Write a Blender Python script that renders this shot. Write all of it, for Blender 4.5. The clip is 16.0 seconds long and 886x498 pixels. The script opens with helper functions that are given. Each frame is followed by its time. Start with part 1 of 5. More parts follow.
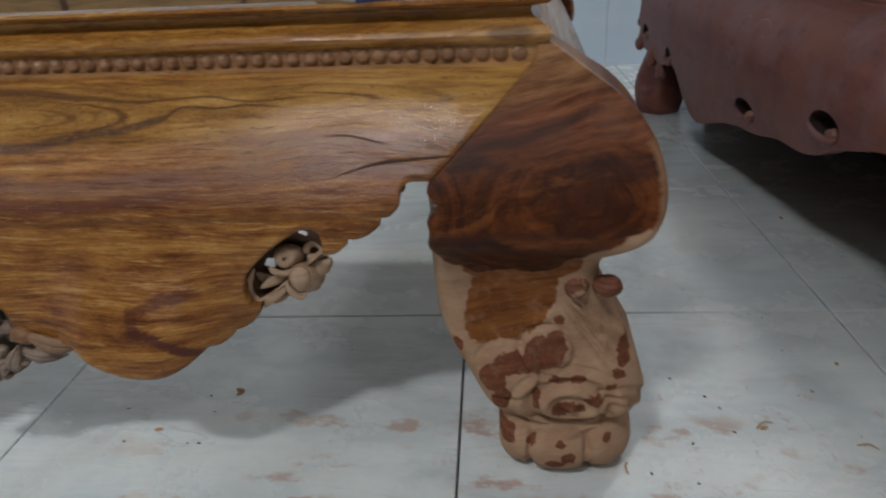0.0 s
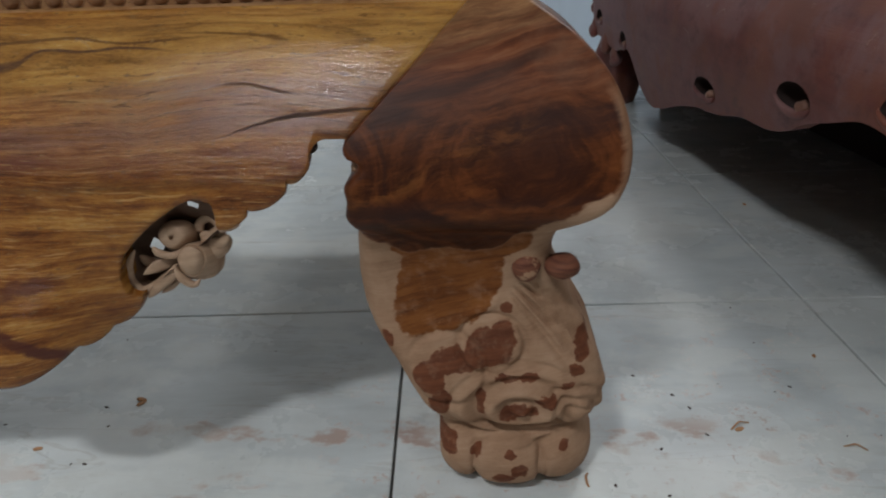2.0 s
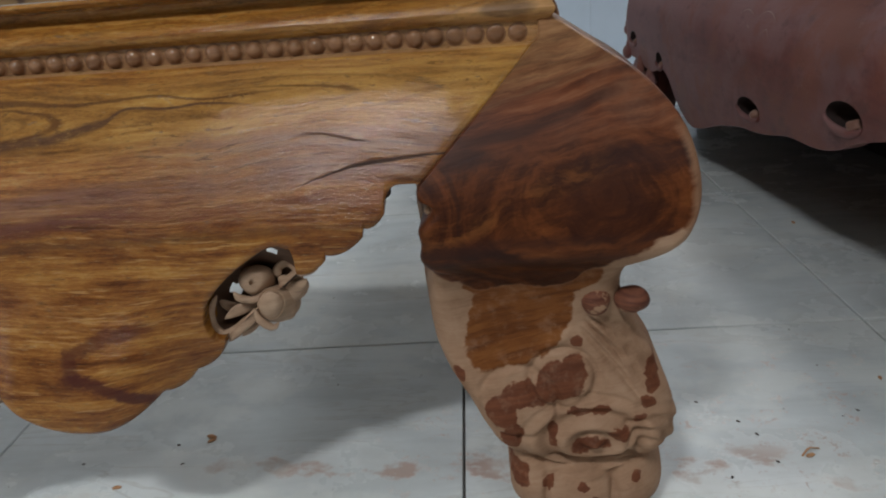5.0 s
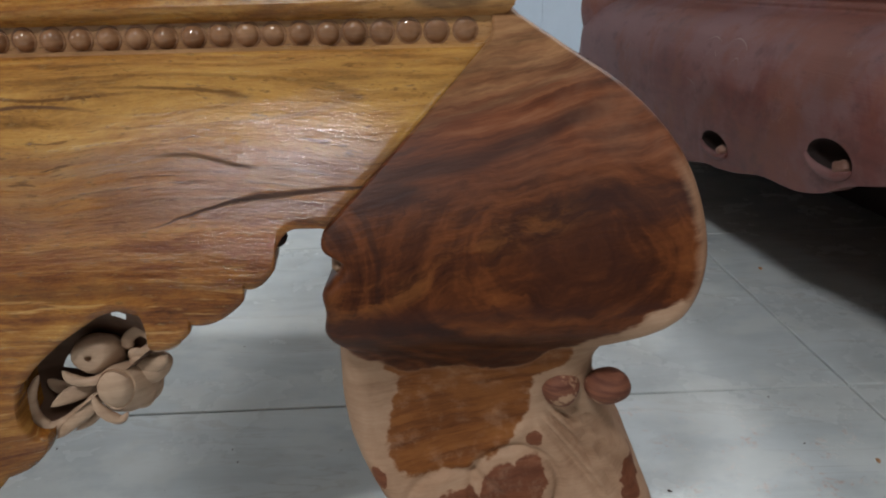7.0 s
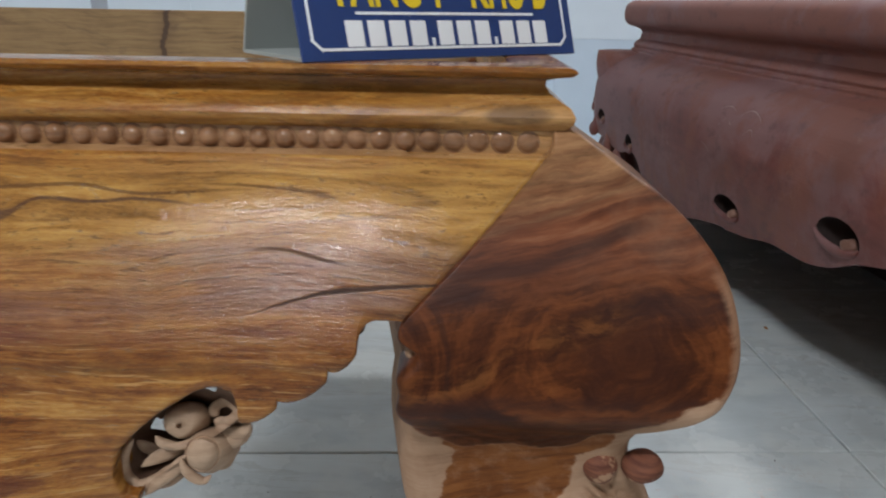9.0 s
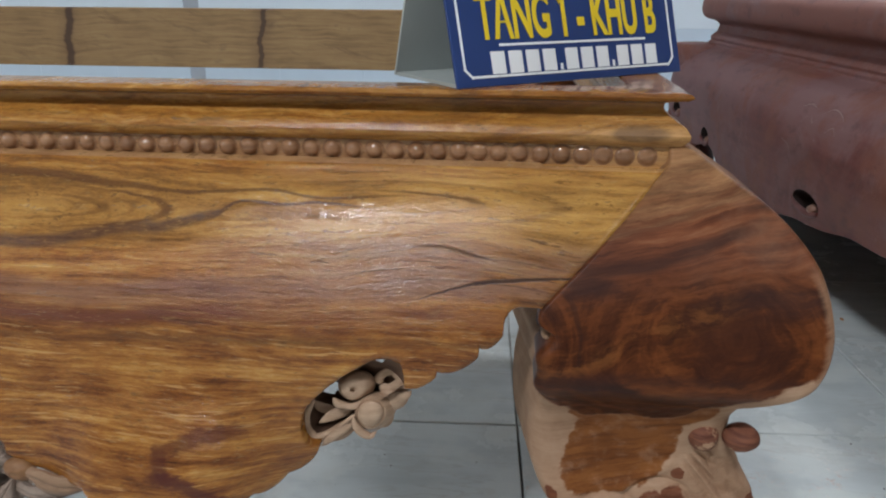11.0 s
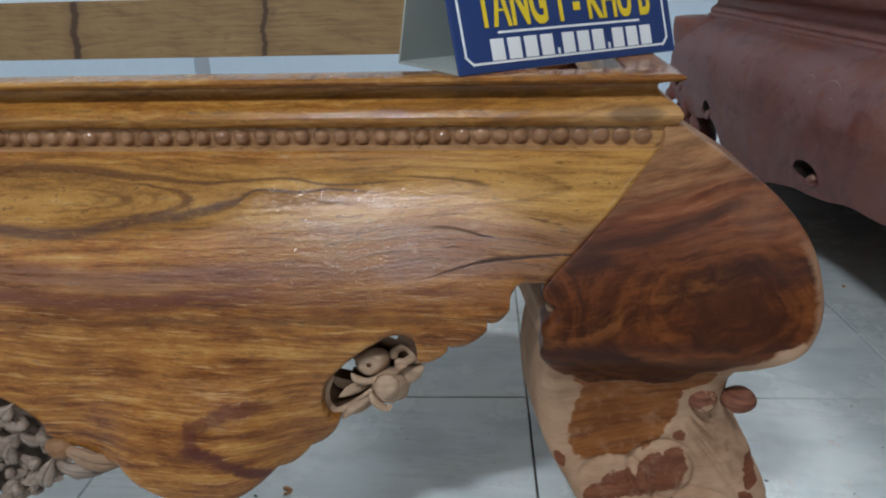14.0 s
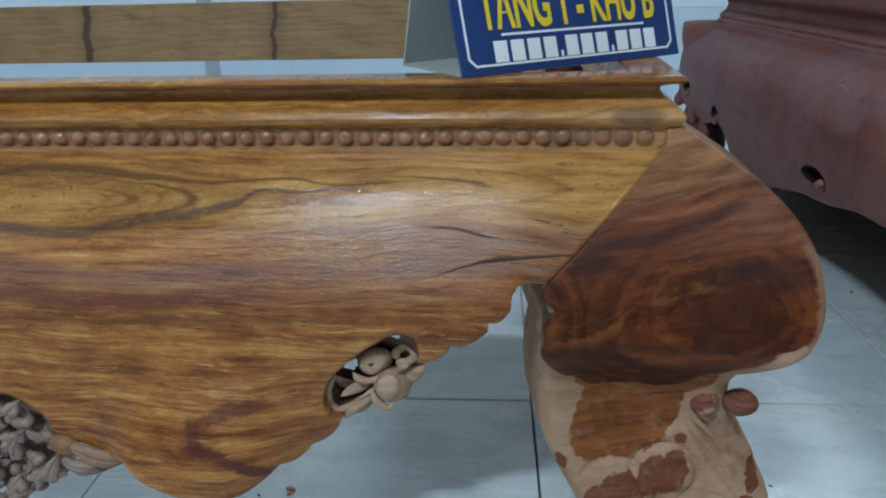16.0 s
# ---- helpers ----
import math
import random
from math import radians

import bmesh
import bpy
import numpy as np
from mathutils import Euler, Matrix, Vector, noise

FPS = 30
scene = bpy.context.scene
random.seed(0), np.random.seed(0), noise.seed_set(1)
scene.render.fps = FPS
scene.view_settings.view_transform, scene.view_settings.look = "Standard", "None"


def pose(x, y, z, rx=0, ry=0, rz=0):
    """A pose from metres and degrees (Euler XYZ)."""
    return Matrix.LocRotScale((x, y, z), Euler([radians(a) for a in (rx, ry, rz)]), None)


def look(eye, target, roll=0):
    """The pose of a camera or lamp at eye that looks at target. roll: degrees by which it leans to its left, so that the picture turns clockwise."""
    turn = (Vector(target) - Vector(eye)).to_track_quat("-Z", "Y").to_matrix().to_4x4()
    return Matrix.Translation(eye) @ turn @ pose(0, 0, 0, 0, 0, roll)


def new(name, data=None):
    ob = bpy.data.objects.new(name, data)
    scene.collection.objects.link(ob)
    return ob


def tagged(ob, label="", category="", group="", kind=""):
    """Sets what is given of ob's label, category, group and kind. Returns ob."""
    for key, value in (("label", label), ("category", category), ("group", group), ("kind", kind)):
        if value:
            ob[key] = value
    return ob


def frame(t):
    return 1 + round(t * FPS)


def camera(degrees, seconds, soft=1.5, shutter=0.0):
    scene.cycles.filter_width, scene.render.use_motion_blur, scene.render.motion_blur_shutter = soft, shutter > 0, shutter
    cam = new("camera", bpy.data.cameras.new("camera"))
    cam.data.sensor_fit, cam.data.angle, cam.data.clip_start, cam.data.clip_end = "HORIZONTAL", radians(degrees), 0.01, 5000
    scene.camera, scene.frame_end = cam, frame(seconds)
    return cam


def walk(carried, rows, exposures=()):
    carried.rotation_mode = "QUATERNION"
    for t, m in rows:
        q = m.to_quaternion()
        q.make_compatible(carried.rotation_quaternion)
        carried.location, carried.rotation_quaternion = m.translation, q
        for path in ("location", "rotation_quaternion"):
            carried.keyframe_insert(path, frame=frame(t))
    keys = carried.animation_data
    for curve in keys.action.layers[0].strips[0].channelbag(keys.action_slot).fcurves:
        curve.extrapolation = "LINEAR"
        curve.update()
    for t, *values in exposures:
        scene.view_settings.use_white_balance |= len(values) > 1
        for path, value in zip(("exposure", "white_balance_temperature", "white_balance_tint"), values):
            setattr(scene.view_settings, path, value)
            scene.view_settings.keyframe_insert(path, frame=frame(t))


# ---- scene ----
cam = camera(63.3, 16.0, 2.0, 0.5)
PATH = [
    (0, (0.067, 0.158, 0.615), (-0.162, 1.965, -0.21), -2.9),
    (0.5, (0.087, 0.148, 0.61), (-0.089, 1.952, -0.234), -4.9),
    (1, (0.071, 0.177, 0.581), (-0.06, 1.997, -0.237), -1.6),
    (1.5, (0.07, 0.245, 0.545), (-0.056, 2.072, -0.258), -1.7),
    (2, (0.083, 0.265, 0.535), (-0.029, 2.088, -0.28), -2.0),
    (2.5, (0.108, 0.246, 0.544), (-0.028, 2.072, -0.26), -2.9),
    (3, (0.107, 0.225, 0.562), (-0.051, 2.058, -0.222), -5.2),
    (3.5, (0.069, 0.229, 0.566), (-0.131, 2.064, -0.204), -5.4),
    (3.7, (0.055, 0.235, 0.562), (-0.16, 2.068, -0.207), -5.7),
    (5.8, (0.039, 0.298, 0.554), (-0.073, 2.159, -0.169), -1.7),
    (6, (0.034, 0.324, 0.541), (-0.054, 2.194, -0.164), 0.4),
    (6.5, (0.042, 0.383, 0.527), (-0.024, 2.259, -0.163), -1.2),
    (7, (0.051, 0.422, 0.52), (0.013, 2.294, -0.182), -1.6),
    (7.5, (0.044, 0.42, 0.534), (0.057, 2.289, -0.178), -0.6),
    (8, (0.039, 0.416, 0.554), (0.081, 2.287, -0.151), 0.2),
    (8.5, (0.018, 0.405, 0.569), (0.056, 2.287, -0.107), 0.4),
    (9, (0.004, 0.386, 0.587), (-0.022, 2.278, -0.06), 1.0),
    (9.5, (-0.022, 0.351, 0.6), (-0.078, 2.25, -0.026), 2.1),
    (10, (-0.036, 0.341, 0.613), (-0.15, 2.237, -0.012), 2.0),
    (10.2, (-0.043, 0.331, 0.624), (-0.175, 2.222, -0.013), 1.5),
    (12.3, (-0.069, 0.263, 0.633), (-0.272, 2.108, -0.112), -0.2),
    (12.5, (-0.07, 0.262, 0.633), (-0.27, 2.106, -0.116), -0.5),
    (13, (-0.069, 0.261, 0.631), (-0.272, 2.1, -0.129), -0.0),
    (13.5, (-0.063, 0.262, 0.638), (-0.263, 2.102, -0.12), -1.0),
    (14, (-0.058, 0.262, 0.643), (-0.253, 2.108, -0.103), -1.7),
    (14.5, (-0.049, 0.262, 0.647), (-0.246, 2.113, -0.085), -2.4),
    (15, (-0.045, 0.266, 0.645), (-0.25, 2.12, -0.076), -2.6),
    (15.5, (-0.046, 0.263, 0.643), (-0.256, 2.116, -0.079), -2.3),
    (16, (-0.051, 0.258, 0.64), (-0.272, 2.107, -0.092), -1.6),
]
EXPOSURES = [(0.0, -0.36, 6650, 14), (3.7, -0.36, 6650, 14), (5.8, -0.10, 6650, 14), (8.0, 0.20, 6600, 15), (10.0, 0.35, 6350, 13), (13.0, 0.20, 6500, 13), (14.0, 0.22, 6150, 10), (15.0, 0.21, 5700, 6), (16.0, 0.18, 5400, 2)]
walk(cam, [(t, look(eye, target, roll)) for t, eye, target, roll in PATH], EXPOSURES)
# first two follow the cast shadows; the other three are added, unseen fill lamps
LAMPS = [(-0.80, -1.24, 70, 0.45, 0.18), (-5.1, -1.7, 80, 0.6, 0.3), (2.0, -1.4, 16, 0.6, 0.3), (-2.9, 1.9, 3, 0.6, 0.3), (1.5, 2.9, 36, 0.6, 0.3)]

# ---- world, lamps ----
world = bpy.data.worlds.new("world")
scene.world = world
world.use_nodes = True
world.node_tree.nodes["Background"].inputs[0].default_value = (0.80, 0.88, 1.0, 1)
world.node_tree.nodes["Background"].inputs[1].default_value = 0.08

CEIL = 3.1


def ceiling_lamp(x, y, power, sx=0.6, sy=0.3):
    """An unseen recessed panel lamp, main or added fill: a housing thing and the light it gives."""
    base = tagged(new("unseen_ceiling_light"), "unseen white recessed rectangular ceiling panel light, main or added fill", "ceiling light", "ceiling lights")
    base.location = (x, y, CEIL - 0.03)
    bm = bmesh.new()
    box(bm, (-sx / 2 - 0.03, -sy / 2 - 0.03, 0), (sx / 2 + 0.03, -sy / 2, 0.025))
    box(bm, (-sx / 2 - 0.03, sy / 2, 0), (sx / 2 + 0.03, sy / 2 + 0.03, 0.025))
    box(bm, (-sx / 2 - 0.03, -sy / 2, 0), (-sx / 2, sy / 2, 0.025))
    box(bm, (sx / 2, -sy / 2, 0), (sx / 2 + 0.03, sy / 2, 0.025))
    part("frame", bm, M["white_paint"], base)
    bm = bmesh.new()
    box(bm, (-sx / 2, -sy / 2, 0.008), (sx / 2, sy / 2, 0.02))
    part("diffuser", bm, M["lamp"], base)
    data = bpy.data.lights.new("panel_light", "AREA")
    data.shape, data.size, data.size_y, data.energy, data.color = "RECTANGLE", sx, sy, power, (0.93, 0.98, 1.0)
    lamp = new("panel_light", data)
    lamp.location = (x, y, CEIL - 0.035)
    return base


# ---- node helpers ----
class V:
    """A value in a node tree that can be added, multiplied and so on."""

    def __init__(self, tree, sock):
        self.tree, self.sock = tree, sock

    def op(self, kind, *others, clamp=False):
        n = self.tree.nodes.new("ShaderNodeMath")
        n.operation, n.use_clamp = kind, clamp
        for i, o in enumerate((self, *others)):
            if isinstance(o, V):
                self.tree.links.new(o.sock, n.inputs[i])
            else:
                n.inputs[i].default_value = o
        return V(self.tree, n.outputs[0])

    def __add__(self, o): return self.op("ADD", o)
    def __radd__(self, o): return self.op("ADD", o)
    def __sub__(self, o): return self.op("SUBTRACT", o)
    def __rsub__(self, o): return (self * -1.0) + o
    def __mul__(self, o): return self.op("MULTIPLY", o)
    def __rmul__(self, o): return self.op("MULTIPLY", o)
    def __truediv__(self, o): return self.op("DIVIDE", o)
    def mx(self, o): return self.op("MAXIMUM", o)
    def mn(self, o): return self.op("MINIMUM", o)
    def abs(self): return self.op("ABSOLUTE")
    def sin(self): return self.op("SINE")
    def sqrt(self): return self.op("SQRT")
    def pow(self, o): return self.op("POWER", o)

    def step(self, a, b):
        """0 below a, 1 above b, smooth between; a may be above b."""
        n = self.tree.nodes.new("ShaderNodeMapRange")
        n.interpolation_type = "SMOOTHSTEP"
        lo, hi, flip = (a, b, False) if a < b else (b, a, True)
        n.inputs[1].default_value, n.inputs[2].default_value = lo, hi
        n.inputs[3].default_value, n.inputs[4].default_value = (1, 0) if flip else (0, 1)
        self.tree.links.new(self.sock, n.inputs[0])
        return V(self.tree, n.outputs[0])


class Mat:
    def __init__(self, name, rough=0.5, metal=0.0, spec=0.5):
        self.m = bpy.data.materials.new(name)
        self.m.use_nodes = True
        self.t = self.m.node_tree
        self.b = self.t.nodes["Principled BSDF"]
        self.b.inputs["Roughness"].default_value = rough
        self.b.inputs["Metallic"].default_value = metal
        self.b.inputs["Specular IOR Level"].default_value = spec
        g = self.t.nodes.new("ShaderNodeNewGeometry")
        s = self.t.nodes.new("ShaderNodeSeparateXYZ")
        self.t.links.new(g.outputs["Position"], s.inputs[0])
        self.x, self.y, self.z = (V(self.t, s.outputs[i]) for i in range(3))

    def vec(self, x, y, z):
        c = self.t.nodes.new("ShaderNodeCombineXYZ")
        for i, v in enumerate((x, y, z)):
            if isinstance(v, V):
                self.t.links.new(v.sock, c.inputs[i])
            else:
                c.inputs[i].default_value = v
        return c.outputs[0]

    def noise(self, x, y, z, scale=1.0, detail=3.0, rough=0.5, dist=0.0):
        n = self.t.nodes.new("ShaderNodeTexNoise")
        n.inputs["Scale"].default_value, n.inputs["Detail"].default_value = scale, detail
        n.inputs["Roughness"].default_value, n.inputs["Distortion"].default_value = rough, dist
        self.t.links.new(self.vec(x, y, z), n.inputs["Vector"])
        return V(self.t, n.outputs[0])

    def ramp(self, v, stops):
        n = self.t.nodes.new("ShaderNodeValToRGB")
        e = n.color_ramp.elements
        while len(e) < len(stops):
            e.new(0.5)
        for el, (p, c) in zip(e, stops):
            el.position, el.color = p, (*c, 1)
        self.t.links.new(v.sock, n.inputs[0])
        return n.outputs[0]

    def mix(self, f, a, b, kind="MIX"):
        n = self.t.nodes.new("ShaderNodeMix")
        n.data_type, n.blend_type = "RGBA", kind
        if isinstance(f, V):
            self.t.links.new(f.sock, n.inputs[0])
        else:
            n.inputs[0].default_value = f
        for i, c in ((6, a), (7, b)):
            if isinstance(c, tuple):
                n.inputs[i].default_value = (*c, 1)
            else:
                self.t.links.new(c, n.inputs[i])
        return n.outputs[2]

    def done(self, color, bump=None, height=0.001, rough=None):
        if isinstance(color, tuple):
            self.b.inputs["Base Color"].default_value = (*color, 1)
        else:
            self.t.links.new(color, self.b.inputs["Base Color"])
        if rough is not None:
            self.t.links.new(rough.sock, self.b.inputs["Roughness"])
        if bump is not None:
            n = self.t.nodes.new("ShaderNodeBump")
            n.inputs["Distance"].default_value = height
            n.inputs["Strength"].default_value = 1.0
            self.t.links.new(bump.sock, n.inputs["Height"])
            self.t.links.new(n.outputs[0], self.b.inputs["Normal"])
        return self.m

    def random(self):
        n = self.t.nodes.new("ShaderNodeObjectInfo")
        return V(self.t, n.outputs["Random"])

    def along(self, v, knots, ease="CARDINAL"):
        """A smooth curve over v through the knots (place, value)."""
        lo, hi = knots[0][0], knots[-1][0]
        bottom, top = min(k[1] for k in knots) - 0.001, max(k[1] for k in knots) + 0.001
        n = self.t.nodes.new("ShaderNodeValToRGB")
        n.color_ramp.interpolation = ease
        e = n.color_ramp.elements
        while len(e) < len(knots):
            e.new(0.5)
        for el, (a, b) in zip(e, knots):
            g = (b - bottom) / (top - bottom)
            el.position, el.color = (a - lo) / (hi - lo), (g, g, g, 1)
        u = (v - lo) / (hi - lo)
        self.t.links.new(u.sock, n.inputs[0])
        return V(self.t, n.outputs[0]) * (top - bottom) + bottom

    def ell(self, x0, z0, rx, rz, soft=0.35, wob=None):
        """1 inside an ellipse in x and z, 0 outside."""
        d = (((self.x - x0) / rx).pow(2.0) + ((self.z - z0) / rz).pow(2.0)).sqrt()
        if wob is not None:
            d = d + wob
        return d.step(1.0 + soft / 2, 1.0 - soft / 2)


# ---- materials ----
M = {}


def apron_wood():
    a = Mat("golden_rosewood", 0.36, 0.0, 0.40)
    x, y, z = a.x, a.y, a.z
    wob = (a.noise(x * 0.5, y, z, 9.0, 3.0) - 0.5) * 0.04
    jag = (a.noise(x * 4.0, y, z * 12.0, 11.0, 4.0, 0.65) - 0.5) * 0.006
    # the grain runs level, bows round two knots and crests over the shake beside the leg
    knot_l = (((x + 0.492) / 0.13).pow(2.0) + ((z - 0.440) / 0.030).pow(2.0)).sqrt()
    knot_r = (((x + 0.165) / 0.075).pow(2.0) + ((z - 0.452) / 0.014).pow(2.0)).sqrt()
    bow = (z - 0.440) * knot_l.step(2.2, 0.2) * -0.30 + (z - 0.452) * knot_r.step(2.2, 0.2) * -0.25
    crest = ((x + 0.105) / 0.085).pow(2.0).mn(1.4) * 0.007 * (z - 0.405).abs().step(0.060, 0.010)
    big = (a.noise(x * 0.8, y, z * 1.5, 3.4, 2.0) - 0.5) * 0.050 * z.step(0.42, 0.36)
    warp = big + crest + bow + (a.noise(x * 0.4, y, z, 12.0, 3.0) - 0.5) * 0.014 + (a.noise(x, y, z, 50.0, 2.0) - 0.5) * 0.0018
    v = z + warp
    broad = a.noise(x * 0.30, 0.0, v * 11.0, 2.4, 3.0, 0.55)
    streak = a.noise(x * 3.0, y, v * 46.0, 3.0, 5.0, 0.70)
    ribbon = a.noise(x * 5.5, y, v * 95.0, 3.0, 4.0, 0.62)
    fibre = a.noise(x * 28.0, y, v * 155.0, 3.0, 4.0, 0.72)
    hair = a.noise(x * 48.0, y, v * 480.0, 3.0, 2.0, 0.6)
    calm = 1.0 - z.step(0.482, 0.50) * 0.20
    flame = a.noise(x, y, v * 2.4, 24.0, 4.0, 0.62)
    # mouldings are toned lighter: paler wood, plus light their shaded cove lacks
    tone = 0.5 + (flame - 0.5) * 0.34 * z.step(0.46, 0.40) + ((broad - 0.5) * 0.40 + (streak - 0.5) * 0.55 + (ribbon - 0.5) * 0.42) * calm + (fibre - 0.5) * 0.46 + 0.030 + z.step(0.482, 0.50) * 0.05
    base = a.ramp(tone, [(0.32, (0.050, 0.018, 0.007)), (0.43, (0.152, 0.056, 0.014)), (0.53, (0.275, 0.113, 0.024)), (0.63, (0.385, 0.194, 0.042)), (0.76, (0.49, 0.290, 0.082))])
    # redder, darker ramp low on the apron and partly on the mouldings
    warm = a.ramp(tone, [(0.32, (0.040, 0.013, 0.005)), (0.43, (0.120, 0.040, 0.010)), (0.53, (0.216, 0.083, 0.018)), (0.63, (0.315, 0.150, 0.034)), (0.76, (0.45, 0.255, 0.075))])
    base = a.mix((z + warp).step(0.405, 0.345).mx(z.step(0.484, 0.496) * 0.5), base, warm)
    ochre = (z + warp * 0.5 - 0.446).abs().step(0.036, 0.010) * 0.55
    base = a.mix(ochre, base, a.ramp(tone, [(0.34, (0.17, 0.082, 0.020)), (0.52, (0.37, 0.208, 0.050)), (0.70, (0.52, 0.335, 0.100))]))
    # paler golden tone towards the upper right of the apron
    pale_upper = x.step(-0.34, -0.06) * (z + jag * 2.0).step(0.408, 0.440) * z.step(0.4785, 0.478) * (0.35 + ribbon.step(0.35, 0.65) * 0.45)
    base = a.mix(pale_upper * 0.45, base, (0.53, 0.325, 0.098))
    # level heartwood bands
    rb = a.along(x, [(-0.70, 0.360), (-0.548, 0.362), (-0.492, 0.3585), (-0.437, 0.355), (-0.382, 0.358), (-0.329, 0.363), (-0.276, 0.364), (-0.20, 0.366), (-0.05, 0.368)])
    redband = ((z + jag * 1.2 - rb).abs().step(0.012, 0.002) * x.step(-0.16, -0.34).mx(0.45)) * streak.step(0.28, 0.55)
    base = a.mix(redband * 0.88, base, (0.118, 0.038, 0.024))
    mauve = (z + jag * 2.0 - rb - 0.019).abs().step(0.015, 0.003) * x.step(-0.10, -0.30) * ribbon.step(0.25, 0.6)
    base = a.mix(mauve * 0.72, base, (0.175, 0.085, 0.055))
    grey = ((z + wob * 0.5) - 0.402).abs().step(0.030, 0.010) * x.step(-0.36, -0.14) * ribbon.step(0.20, 0.62)
    base = a.mix(grey * 0.80, base, (0.165, 0.090, 0.055))
    umber = (z + jag * 2.0 - 0.345 - (x + 0.2) * 0.02).abs().step(0.007, 0.001) * streak.step(0.40, 0.62)
    base = a.mix(umber * 0.70, base, (0.085, 0.036, 0.015))
    # the long dark vein below the big knot, and the finer one above it
    vein = a.along(x, [(-0.72, 0.421), (-0.60, 0.420), (-0.556, 0.418), (-0.52, 0.415), (-0.48, 0.414), (-0.448, 0.418), (-0.417, 0.424), (-0.39, 0.428), (-0.363, 0.429), (-0.337, 0.435), (-0.312, 0.4405), (-0.303, 0.447), (-0.290, 0.450), (-0.26, 0.448), (-0.22, 0.450), (-0.17, 0.4465)])
    wide = a.along(x, [(-0.72, 0.006), (-0.45, 0.0062), (-0.37, 0.0058), (-0.32, 0.0040), (-0.30, 0.0016), (-0.17, 0.0010)], "LINEAR")
    dv = (z + jag * 0.45 - vein).abs() / wide
    dark = dv.step(1.25, 0.35) * x.step(-0.165, -0.21)
    base = a.mix(dark * (0.60 + fibre.step(0.3, 0.6) * 0.28), base, (0.062, 0.029, 0.021))
    halo = (z + jag - vein + 0.004).abs().step(0.014, 0.003) * x.step(-0.28, -0.40) * ribbon.step(0.35, 0.65)
    base = a.mix(halo * 0.35, base, (0.13, 0.060, 0.026))
    upper = a.along(x, [(-0.72, 0.456), (-0.60, 0.459), (-0.556, 0.463), (-0.52, 0.4665), (-0.47, 0.4645), (-0.43, 0.4605), (-0.39, 0.458), (-0.35, 0.4548), (-0.316, 0.4562), (-0.27, 0.458), (-0.225, 0.4535), (-0.17, 0.456), (-0.12, 0.4575)])
    wide2 = a.along(x, [(-0.72, 0.0034), (-0.42, 0.0032), (-0.36, 0.0016), (-0.12, 0.0008)], "LINEAR")
    dark2 = ((z + jag * 0.35 - upper).abs() / wide2).step(1.3, 0.4) * x.step(-0.115, -0.20)
    base = a.mix(dark2 * 0.72, base, (0.080, 0.032, 0.013))
    # rings of the two knots
    rings = (((x + 0.500) / 0.142).pow(2.0) + ((z + jag * 0.8 - 0.4415) / 0.0165).pow(2.0)).sqrt()
    ring = (rings - 0.98).abs().step(0.07, 0.015).mx((rings - 0.56).abs().step(0.07, 0.02) * 0.85).mx((rings - 0.40).abs().step(0.05, 0.01) * 0.45).mx((rings - 0.76).abs().step(0.03, 0.01) * 0.35)
    base = a.mix(rings.step(0.95, 0.2) * 0.40, base, (0.42, 0.235, 0.066))
    base = a.mix(ring * x.step(-0.50, -0.44).mx(0.35) * (0.4 + ribbon.step(0.35, 0.6) * 0.5), base, (0.105, 0.044, 0.013))
    tip = (((x + 0.165) / 0.079).pow(2.0) + ((z + jag * 0.6 - 0.4520) / 0.0078).pow(2.0)).sqrt()
    tips = ((tip - 1.0).abs().step(0.16, 0.03) * z.step(0.4515, 0.4535).mx(0.45) + (tip - 1.9).abs().step(0.16, 0.03) * 0.5) * x.step(-0.20, -0.14)
    base = a.mix(tips.mn(1.0) * 0.72, base, (0.080, 0.033, 0.011))
    # shakes beside the leg and the dark lines that crest over them
    split = a.along(x, [(-0.16, 0.376), (-0.125, 0.384), (-0.110, 0.389), (-0.095, 0.393), (-0.076, 0.397), (-0.052, 0.3985), (-0.027, 0.4005), (0.0, 0.4010)])
    crack = ((z + jag * 0.25 - split).abs() / a.along(x, [(-0.16, 0.0003), (-0.10, 0.0010), (-0.07, 0.0022), (-0.03, 0.0015), (0.0, 0.0008)], "LINEAR")).step(1.2, 0.4) * x.step(-0.150, -0.110)
    split2 = a.along(x, [(-0.19, 0.410), (-0.15, 0.418), (-0.127, 0.4215), (-0.107, 0.4205), (-0.084, 0.415), (-0.05, 0.412)])
    crack2 = (z + jag * 0.3 - split2).abs().step(0.0017, 0.0004) * x.step(-0.155, -0.12) * x.step(-0.065, -0.088)
    fine = ((z + crest + jag * 0.6) * 700.0).sin().step(0.80, 0.98) * (z - 0.404).abs().step(0.022, 0.010) * x.step(-0.22, -0.15) * ribbon.step(0.42, 0.62)
    base = a.mix((crack * 0.92 + crack2 * 0.68 + fine * 0.45).mn(1.0), base, (0.030, 0.012, 0.007))
    # dark red heartwood stain in the pendant lobe
    w2 = (a.noise(x, y, z * 1.8, 26.0, 5.0, 0.6) - 0.5) * 1.7
    w3 = (a.noise(x * 1.3, y, z * 2.4, 70.0, 4.0, 0.65) - 0.5) * 0.012
    up_arm = a.along(x, [(-0.370, 0.246), (-0.351, 0.251), (-0.336, 0.257), (-0.316, 0.2645), (-0.293, 0.268), (-0.255, 0.273)])
    arm1 = (z + w3 - up_arm).abs().step(0.0085, 0.0035) * (x + w3).step(-0.362, -0.348) * (x + w3 * 2.0).step(-0.262, -0.300)
